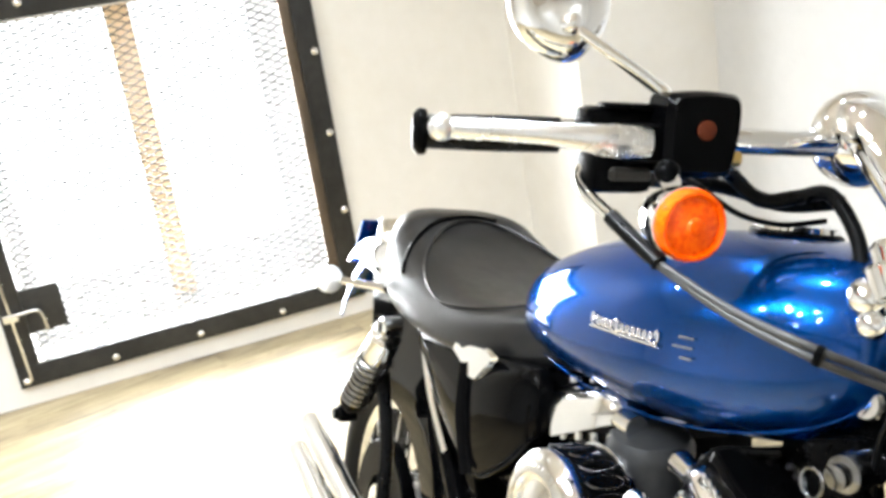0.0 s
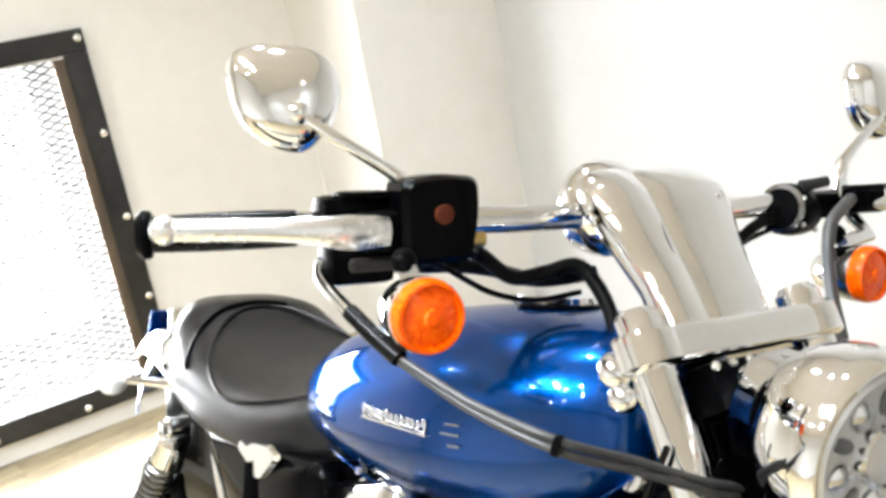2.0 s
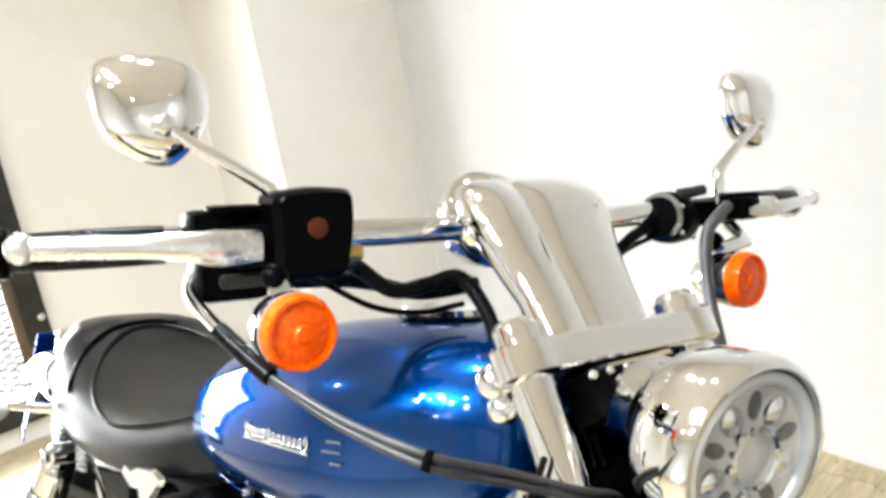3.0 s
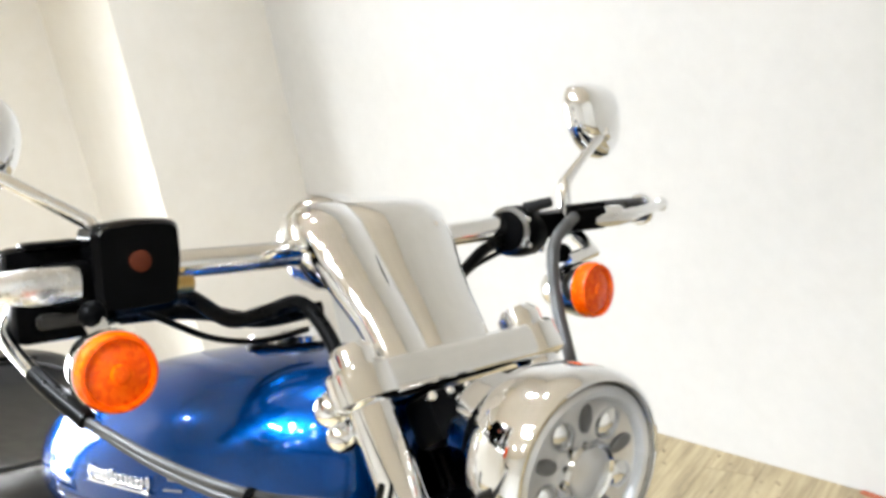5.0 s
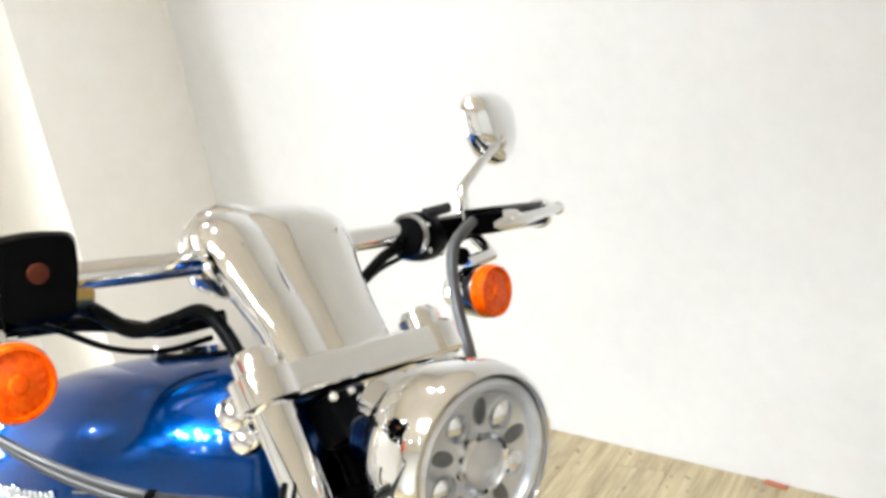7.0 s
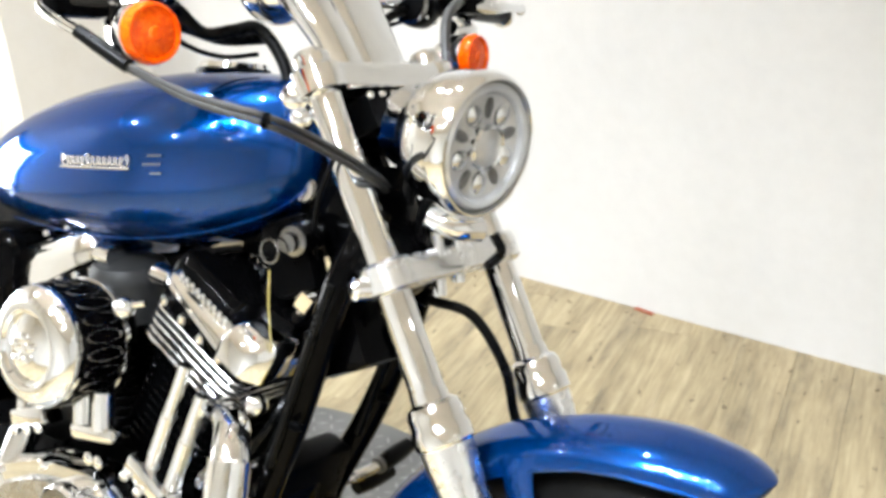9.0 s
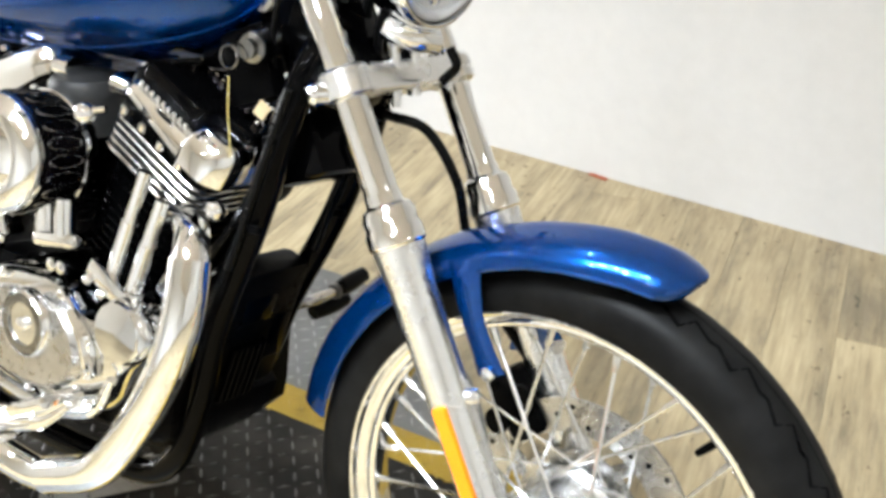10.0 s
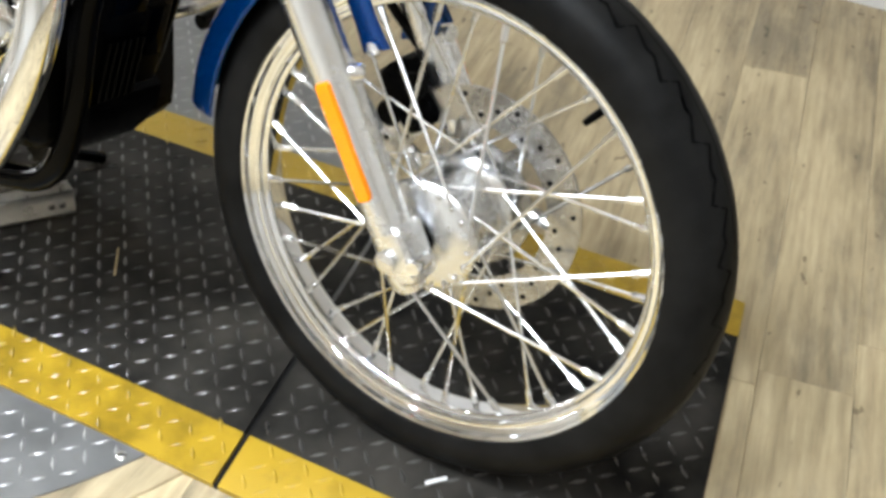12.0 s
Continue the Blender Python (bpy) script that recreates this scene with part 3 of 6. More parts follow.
def front_wheel():
    w = part("front_wheel", lathe(B(), [(0.020, -0.064), (0.030, -0.062), (0.048, -0.058), (0.064, -0.054), (0.068, -0.050), (0.068, -0.043), (0.058, -0.036), (0.053, -0.025), (0.053, 0.025), (0.058, 0.036), (0.066, 0.043), (0.066, 0.050), (0.04, 0.06)], at(F2W, AXLE, (0, 1, 0)) @ WHEEL, 40), ALLOY, BIKE, "laced front wheel with a satin alloy hub")
    M = at(F2W, AXLE, (0, 1, 0)) @ WHEEL
    # tyre
    prof = []
    for k in range(17):
        a = radians(-118 + 236 * k / 16)
        prof.append((0.300 + 0.042 * math.cos(a), 0.046 * math.sin(a)))
    prof += [(0.281, 0.030), (0.281, -0.030)]
    part("tyre", ring_lathe(B(), prof, M, 96), RUBBER, w, "black road tyre with zigzag tread", 50)
    # a zigzag groove round each shoulder and a straight one beside the crown, their shade laid on as black strips
    bm = B()
    for side in (-1, 1):
        for pts, half_wide in (([(0.0, 0.0150), (0.35, 0.0235), (0.5, 0.0215), (0.85, 0.0300), (1.0, 0.0150)], 0.0016), ([(0.0, 0.0062), (0.5, 0.0080), (1.0, 0.0062)], 0.0009)):
            rows = [[], []]
            for k in range(32):
                for f, lat in pts[:-1]:
                    a = 2 * math.pi * (k + f + (0.5 if side > 0 else 0.0)) / 32
                    for row, wide in zip(rows, (-half_wide, half_wide)):
                        l = lat + wide
                        rr = 0.3004 + math.sqrt(max(0.0, 1 - (l / 0.046) ** 2)) * 0.042
                        row.append(bm.verts.new(M @ Vector((rr * math.cos(a), rr * math.sin(a), l * side))))
            n = len(rows[0])
            for i in range(n):
                bm.faces.new((rows[0][i], rows[0][(i + 1) % n], rows[1][(i + 1) % n], rows[1][i]))
    part("groove_shade", bm, BLACK_SATIN, w)
    # rim
    half = [(0.2835, 0.0310), (0.2850, 0.0345), (0.2835, 0.0372), (0.2795, 0.0375), (0.2765, 0.0352), (0.2755, 0.0318), (0.2748, 0.0280), (0.2722, 0.0246), (0.2680, 0.0232), (0.2648, 0.0236), (0.2628, 0.0222), (0.2622, 0.0196), (0.2608, 0.0172), (0.2578, 0.0160), (0.2560, 0.0142), (0.2554, 0.0110), (0.2552, 0.0)]
    inner = [(0.2605, 0.0), (0.262, 0.014), (0.268, 0.022), (0.272, 0.027)]
    rp = half + [(r, -l) for r, l in half[-2::-1]] + [(r, -l) for r, l in inner[::-1]] + inner[1:]
    part("rim", ring_lathe(B(), rp, M, 120), CHROME, w, "chromed steel rim")
    # forty spokes: each flange takes every other one, laced forwards and backwards in turn
    for k in range(40):
        side = -1 if k % 2 == 0 else 1
        turn = -1 if (k % 4 in (0, 3)) else 1
        a = radians(6.6 + 9.0 * k)
        h = a + radians(59) * turn
        yh = (0.054 if turn < 0 else 0.041) * side
        p0 = AXLE + Vector((0.0625 * math.cos(h), yh, 0.0625 * math.sin(h)))
        p1 = AXLE + Vector((0.2610 * math.cos(a), 0.006 * side, 0.2610 * math.sin(a)))
        d = p1 - p0
        bm = B()
        q = p0 + d * 0.905
        tube(bm, [p0, q], 0.0024, 6, F2W, steps=1)
        tube(bm, [q, p0 + d * 0.915, p0 + d * 0.96, p0 + d * 0.99], [0.0036, 0.0044, 0.0046, 0.0050], 6, F2W, steps=1)
        part("spoke", bm, SPOKE, w)
    # valve
    bm = B()
    va = radians(48)
    spoke_out = Vector((math.cos(va), 0, math.sin(va)))
    tube(bm, [AXLE + spoke_out * 0.257, AXLE + spoke_out * 0.240, AXLE + spoke_out * 0.228], [0.0045, 0.0048, 0.0040], 8, F2W, steps=1)
    part("valve", bm, BLACK_SATIN, w, "black rubber valve stem")
    # hub flange rivets and bearing
    for k in range(20):
        a = 2 * math.pi * k / 20
        bm = B()
        ball(bm, 0.0035, M @ Matrix.Translation((0.0605 * math.cos(a), 0.0605 * math.sin(a), -0.0555)), 8, 6)
        part("spoke_head", bm, STEEL, w)
    part("bearing_seal", lathe(B(), [(0.0, -0.062), (0.021, -0.062), (0.021, -0.0655), (0.0, -0.0665)], M, 24), BLACK_SATIN, w)
    # disc on the left
    part("brake_disc", ring_lathe(B(), [(0.103, 0.062), (0.146, 0.062), (0.146, 0.067), (0.103, 0.067)], M, 80), DISC_STEEL, w, "drilled steel brake disc")
    part("disc_carrier", ring_lathe(B(), [(0.050, 0.060), (0.082, 0.0625), (0.083, 0.064), (0.082, 0.066), (0.050, 0.066)], M, 48), DISC_STEEL, w, "brushed steel disc carrier ring")
    for k in range(36):
        a = 2 * math.pi * k / 36
        rr = 0.114 + 0.011 * (k % 3)
        bm = B()
        lathe(bm, [(0.0033, 0.0612), (0.0033, 0.0619)], M @ Matrix.Translation((rr * math.cos(a), rr * math.sin(a), 0)), 8)
        part("disc_hole", bm, BLACK_SATIN, w)
    # short bridges between carrier and disc leave curved slots open
    for k in range(7):
        a = 2 * math.pi * k / 7 + 0.3
        bm = B()
        tube(bm, [(0.078 * math.cos(a), 0.078 * math.sin(a), 0.064), (0.106 * math.cos(a + 0.10), 0.106 * math.sin(a + 0.10), 0.0645)], [0.010, 0.009], 8, M, steps=1, flat=0.3)
        part("disc_bridge", bm, DISC_STEEL, w)


def fork_legs():
    for s in (-1, 1):
        y = 0.1 * s
        leg = part("fork_leg", tube(B(), [fork(0.30, y), fork(0.82, y)], 0.0195, 24, F2W, steps=1), CHROME, BIKE, "chromed telescopic fork leg with a satin slider")
        prof = [(0.0, -0.045), (0.016, -0.045), (0.023, -0.03), (0.0245, 0.03), (0.0255, 0.11), (0.0265, 0.34), (0.029, 0.365), (0.030, 0.385)]
        bm = B()
        lathe(bm, prof, at(F2W, fork(0, y), FORK_UP), 28)
        block(bm, (0.05, 0.034, 0.07), F2W @ Matrix.Translation(fork(0.0, y, 0.012)) @ FORK_UP.to_track_quat("Z", "Y").to_matrix().to_4x4(), 0.012, 3)
        part("slider", bm, ALLOY, leg, "satin alloy fork slider")
        part("dust_cover", lathe(B(), [(0.030, 0.383), (0.033, 0.387), (0.033, 0.402), (0.030, 0.408), (0.031, 0.42), (0.028, 0.428), (0.0215, 0.432), (0.0205, 0.445)], at(F2W, fork(0, y), FORK_UP), 28), CHROME, leg, "chromed fork dust cover")
        # axle end and pinch bolts
        bm = B()
        lathe(bm, [(0.0, 0.034), (0.009, 0.034), (0.0125, 0.032), (0.0135, 0.012), (0.0135, 0)], at(F2W, AXLE + Vector((0, y, 0)), (0, s, 0)), 20)
        part("axle_end", bm, STEEL, leg)
        bm = B()
        lathe(bm, [(0.0, 0.03), (0.008, 0.03), (0.009, 0.028), (0.009, 0)], at(F2W, fork(-0.012, y, 0.034), (0, s, 0)), 14)
        part("pinch_bolt", bm, CHROME, leg)
        # fender boss
        bm = B()
        lathe(bm, [(0.010, 0), (0.010, 0.014), (0.008, 0.017)], at(F2W, fork(0.205, y, 0.02), (0.8, -s * 0.5, 0.1)), 14)
        part("fender_boss", bm, ALLOY, leg)
        # amber reflector
        bm = B()
        out = round_outline([(-0.0085, -0.067), (0.0085, -0.067), (0.0085, 0.067), (-0.0085, 0.067)], 0.004)
        side_m = Matrix(((FORK_FWD.x, FORK_UP.x, 0, 0), (0, 0, s, 0), (FORK_FWD.z, FORK_UP.z, 0, 0), (0, 0, 0, 1)))
        plate(bm, out, 0.007, F2W @ Matrix.Translation(fork(0.138, y + s * 0.0235, 0.003)) @ side_m, 0.0015)
        part("reflector", bm, REFLECTOR, leg, "orange side reflector strip")
        # lower fork tube cap
        part("fork_cap", lathe(B(), [(0.021, 0.81), (0.021, 0.824), (0.015, 0.831), (0.0, 0.832)], at(F2W, fork(0, y), FORK_UP), 20), CHROME, leg)


def clamp_bar(bm, s, h, width, fwd, depth):
    """A fork clamp: a bar between two round bosses."""
    U = FORK_UP.to_track_quat("Z", "Y").to_matrix().to_4x4()
    for y in (-0.1, 0.1):
        lathe(bm, [(0.024, -h / 2), (0.030, -h / 2 + 0.004), (0.030, h / 2 - 0.004), (0.026, h / 2)], at(F2W, fork(s, y), FORK_UP), 28)
    X, Y = FORK_FWD, Vector((0, 1, 0))
    M = Matrix(((X.x, 0, FORK_UP.x, 0), (0, 1, 0, 0), (X.z, 0, FORK_UP.z, 0), (0, 0, 0, 1)))
    block(bm, (depth, 0.19, h), F2W @ Matrix.Translation(fork(s, 0, fwd)) @ M, 0.011, 4)


def triple_clamps():
    bm = B()
    clamp_bar(bm, 0.569, 0.036, 0.2, 0.004, 0.042)
    lower = part("lower_fork_clamp", bm, ALLOY, BIKE, "polished alloy lower fork clamp")
    for y in (-1, 1):
        bm = B()
        lathe(bm, [(0.013, -0.012), (0.013, 0.012), (0.009, 0.017), (0.0, 0.018)], at(F2W, fork(0.566, y * 0.128, -0.012), (-0.4, y, 0)), 16)
        part("clamp_bolt", bm, CHROME, lower)
    bm = B()
    clamp_bar(bm, 0.794, 0.034, 0.2, -0.012, 0.075)
    upper = part("upper_fork_clamp", bm, CHROME, BIKE, "polished alloy upper fork clamp")
    for y in (-1, 1):
        bm = B()
        ball(bm, 0.017, at(F2W, fork(0.787, y * 0.120, -0.022), FORK_UP))
        ball(bm, 0.014, at(F2W, fork(0.764, y * 0.118, -0.026), FORK_UP))
        part("clamp_bolt", bm, CHROME, upper, "domed chrome bolt cover")
    part("steering_stem", lathe(B(), [(0.026, -0.02), (0.026, 0.20)], at(F2W, fork(0.57, 0, -0.06), FORK_UP), 24), BLACK, BIKE)


def fender():
    """The front fender: a curved sheet over the tyre with a raised spine."""
    M = at(F2W, AXLE, (0, 1, 0))
    rings = []
    n = 44
    ang = (70, 76, 86, 95, 106, 123, 140, 160, 173)
    crown = (0.385, 0.389, 0.384, 0.378, 0.373, 0.372, 0.375, 0.382, 0.385)
    fall = (0.008, 0.032, 0.034, 0.032, 0.036, 0.041, 0.047, 0.056, 0.058)
    wide = (0.010, 0.052, 0.063, 0.064, 0.064, 0.063, 0.061, 0.058, 0.050)
    for k in range(n + 1):
        u = (k / n) ** 1.3
        deg = 70 + 100.5 * u
        a = radians(deg)
        r0, drop, half = np.interp(deg, ang, crown), np.interp(deg, ang, fall), np.interp(deg, ang, wide)
        if deg < 76:
            e = math.sqrt(max(0.0, 1 - ((76 - deg) / 6) ** 2))
            half, drop = 0.008 + 0.044 * e, 0.006 + 0.026 * e
        prof = []
        m = 16
        for i in range(m + 1):
            v = -1 + 2 * i / m
            lat = half * math.sin(v * math.pi / 2)
            down = drop * (1 - math.cos(v * math.pi / 2)) ** 1.15
            spine = 0.004 * math.exp(-(v / 0.16) ** 2) * min(1, (deg - 70) / 8)
            prof.append((r0 - down + spine, lat))
        inner = [(r - 0.0025, l * 0.965) for r, l in reversed(prof)]
        rings.append([AXLE + Vector((r * math.cos(a), l, r * math.sin(a))) for r, l in prof + inner])
    bm = grow(B(), rings, M=F2W)
    f = part("front_fender", bm, BLUE, BIKE, "metallic blue front fender")
    for e in (0, 16):
        bm = B()
        tube(bm, [r[e] for r in rings[4::3]], 0.0022, 6, F2W, steps=1)
        part("fender_bead", bm, BLUE, f)
    bm = B()
    plate(bm, round_outline([(1.392, 0.512), (1.445, 0.528), (1.456, 0.560), (1.405, 0.566)], 0.008), 0.006, F2W @ Matrix(((1, 0, 0, 0), (0, 0, 1, 0.078), (0, 1, 0, 0), (0, 0, 0, 1))), 0.002)
    part("stay_plate", bm, BLUE, f, "blue stay plate")
    # stays
    for s in (-1, 1):
        bm = B()
        pts = [AXLE + Vector((-0.118, s * 0.059, 0.330)), AXLE + Vector((-0.114, s * 0.064, 0.310)), AXLE + Vector((-0.100, s * 0.067, 0.270)), AXLE + Vector((-0.082, s * 0.067, 0.235)), AXLE + Vector((-0.068, s * 0.066, 0.208))]
        rr = [0.024, 0.018, 0.014, 0.014, 0.017]
        rings = []
        for p, r in zip(smooth_path(pts, 5), np.interp(np.linspace(0, 4, 21), range(5), rr)):
            rings.append([p + Vector((r * math.cos(q), s * 0.004 * math.sin(q), r * 0.4 * math.cos(q))) for q in (2 * math.pi * j / 12 for j in range(12))])
        grow(bm, rings, M=F2W)
        part("fender_stay", bm, BLUE, f, "blue fender stay")
        bm = B()
        lathe(bm, [(0.008, 0), (0.008, 0.006), (0.0, 0.008)], at(F2W, AXLE + Vector((-0.068, s * 0.071, 0.212)), (0, s, 0)), 12)
        part("stay_bolt", bm, CHROME, f)


DARK_GAP = surface("dark_lens_gap", (0.06, 0.058, 0.055), (0.10, 0.098, 0.094), 0.5, 0, 60, 0.1)
GREY_CUP = surface("grey_lamp_cup", (0.13, 0.13, 0.133), (0.20, 0.20, 0.203), 0.35, 0.3, 60, 0.05)


def headlight():
    C = Vector((1.309, -0.016, 0.985))
    ax = Vector((0.99, -0.065, -0.11)).normalized()
    M = at(F2W, C, ax)
    prof = [(0.0, -0.128), (0.026, -0.126), (0.042, -0.118), (0.049, -0.104), (0.051, -0.084), (0.056, -0.074), (0.067, -0.064), (0.0745, -0.048), (0.078, -0.028), (0.078, -0.006)]
    h = part("headlight", lathe(B(), prof, M, 48, caps=(True, False)), CHROME, BIKE, "round chrome headlight with a clear lens")
    bm = ring_lathe(B(), [(0.0765, -0.016), (0.0805, -0.012), (0.0815, -0.004), (0.0802, 0.003), (0.0785, 0.0075), (0.0760, 0.0105), (0.0735, 0.0108), (0.0720, 0.0085), (0.0715, 0.003), (0.072, -0.006)], M, 64)
    part("headlight_bezel", bm, CHROME, h, "rounded chrome bezel ring")
    # dark ring in place of the shaded gap inside the bezel
    part("lens_gap_ring", ring_lathe(B(), [(0.0717, 0.002), (0.0717, 0.0050), (0.0698, 0.0050), (0.0698, 0.002)], M, 64), DARK_GAP, h, "thin dark ring standing for a shaded gap")
    part("reflector_ring", ring_lathe(B(), [(0.0699, 0.003), (0.0690, 0.0075), (0.0655, 0.0098), (0.0610, 0.0090), (0.0576, 0.0045), (0.0572, -0.003), (0.0699, -0.003)], M, 64), SILVERED, h, "broad silvered reflector ring")
    W = M @ Matrix.Diagonal((1.23, 1.23, 1.0, 1.0))
    part("reflector_bowl", lathe(B(), [(0.0467, 0.0025), (0.040, 0.0010), (0.028, 0.0002), (0.0, 0.0)], W, 40, caps=(False, True)), SILVERED, h, "bright silvered reflector bowl")
    for k in range(5):
        a = radians(18 + 72 * k)
        R = W @ Matrix.Rotation(a, 4, "Z")
        bm = B()
        lathe(bm, [(0.0100, 0.000), (0.0096, 0.0028), (0.0080, 0.0035), (0.0, 0.0030)], R @ Matrix.Translation((0.0345, 0, 0)) @ Matrix.Diagonal((0.98, 0.52, 1, 1)), 20)
        part("lamp_cup", bm, GREY_CUP, h, "dark grey oval lamp cup")
        bm = B()
        lathe(bm, [(0.0115, 0.000), (0.0105, 0.0036), (0.0065, 0.0064), (0.0, 0.0074)], R @ Matrix.Rotation(radians(36), 4, "Z") @ Matrix.Translation((0.0335, 0, 0)) @ Matrix.Diagonal((0.98, 0.86, 1, 1)), 24)
        part("reflector_dome", bm, CHROME, h)
    part("lamp_core", ring_lathe(B(), [(0.0215, 0.000), (0.0217, 0.0085), (0.0197, 0.0110), (0.0172, 0.0092), (0.0165, 0.000)], W, 32), CHROME, h, "bright round central lamp ring")
    part("core_lens", lathe(B(), [(0.0168, 0.0040), (0.011, 0.0072), (0.0, 0.0084)], W, 24, caps=(False, True)), SILVERED, h)
    lens = part("headlight_lens", lathe(B(), [(0.0714, 0.0078), (0.064, 0.0135), (0.050, 0.0176), (0.030, 0.0212), (0.012, 0.0228), (0.0, 0.0231)], M, 40, caps=(False, True)), GLASS, h, "clear domed glass lens")
    lens.visible_shadow = False



def handlebar():
    pts = [(0.98, -0.47, 1.140), (1.018, -0.36, 1.140), (1.036, -0.24, 1.140), (1.045, -0.10, 1.137), (1.045, 0.10, 1.137), (1.036, 0.24, 1.140), (1.018, 0.36, 1.140), (0.98, 0.47, 1.140)]
    hb = part("handlebar", tube(B(), pts[1:-1], 0.0127, 20, H2W), CHROME, BIKE, "chrome handlebar")
    for s in (-1, 1):
        a, b_ = Vector((1.020, s * 0.35, 1.138)), Vector((0.990, s * 0.466, 1.136))
        g = part("grip", tube(B(), [a, b_], [0.0160, 0.0168, 0.0165, 0.0155], 20, H2W, steps=4), CABLE, hb, "black rubber handlebar grip")
        bm = B()
        d = (b_ - a).normalized()
        lathe(bm, [(0.019, 0), (0.021, 0.003), (0.021, 0.008), (0.016, 0.013), (0.0, 0.014)], at(H2W, b_, d), 20)
        part("grip_end", bm, CHROME if s > 0 else BLACK_SATIN, g)


R2W = F2W @ Matrix.Translation((-0.012, -0.012, 0.012))


def risers():
    """Tall pullback riser, one polished casting with the handlebar clamp and the dial behind it."""
    # x, z, half width, half thickness
    prof = [(1.163, 1.022, 0.066, 0.020), (1.152, 1.042, 0.064, 0.018), (1.130, 1.075, 0.066, 0.018), (1.106, 1.104, 0.073, 0.020), (1.088, 1.130, 0.081, 0.022), (1.072, 1.149, 0.084, 0.023), (1.054, 1.162, 0.078, 0.020), (1.038, 1.169, 0.066, 0.013), (1.028, 1.171, 0.054, 0.006)]
    r = None
    for side in (-1, 1):
        rings = []
        for x, z, hw, th in prof:
            ring = []
            for k in range(28):
                a = 2 * math.pi * k / 28
                c, s = math.cos(a), math.sin(a)
                o = th * (abs(c) ** 0.85) * (1 if c > 0 else -1)
                ring.append((x + o * 0.8, hw * (-0.58 if side < 0 else 0.30) + hw * (0.42 if side < 0 else 0.70) * (abs(s) ** (0.9 if side < 0 else 0.7)) * (1 if s > 0 else -1), z + o * 0.6))
            rings.append(ring)
        col = part("handlebar_riser" if r is None else "riser_column", grow(B(), rings, M=R2W), CHROME, BIKE if r is None else r, "tall polished pullback riser with rounded columns" if r is None else "")
        r = r or col
        for x, y, z in ((1.094, 0.056, 1.147),):
            bm = B()
            ball(bm, 0.0055, R2W @ Matrix.Translation((x + 0.002, side * y, z)), 12, 8)
            part("clamp_screw", bm, CHROME, r)
    bm = B()
    lathe(bm, [(0.0, -0.030), (0.030, -0.029), (0.044, -0.022), (0.049, -0.008), (0.048, 0.008), (0.041, 0.024), (0.026, 0.036), (0.0, 0.041)], at(R2W, (1.014, -0.012, 1.136), (0.75, 0, 0.35)), 36)
    part("speedometer_housing", bm, CHROME, r, "round chrome dial housing")
    bm = B()
    lathe(bm, [(0.0, 0.030), (0.036, 0.029), (0.036, 0.033), (0.0, 0.034)], at(R2W, (1.014, -0.012, 1.136), (-0.75, 0, -0.35)), 32)
    part("speedometer_face", bm, BLACK_SATIN, r)
    for y in (-0.030,):
        bm = B()
        tube(bm, [(1.110, y, 1.130), (1.132, y, 1.098), (1.152, y + 0.003, 1.066)], 0.0014, 8, R2W)
        part("clamp_slot", bm, BLACK_SATIN, r)


front_wheel()
fork_legs()
triple_clamps()
fender()
headlight()
handlebar()
risers()


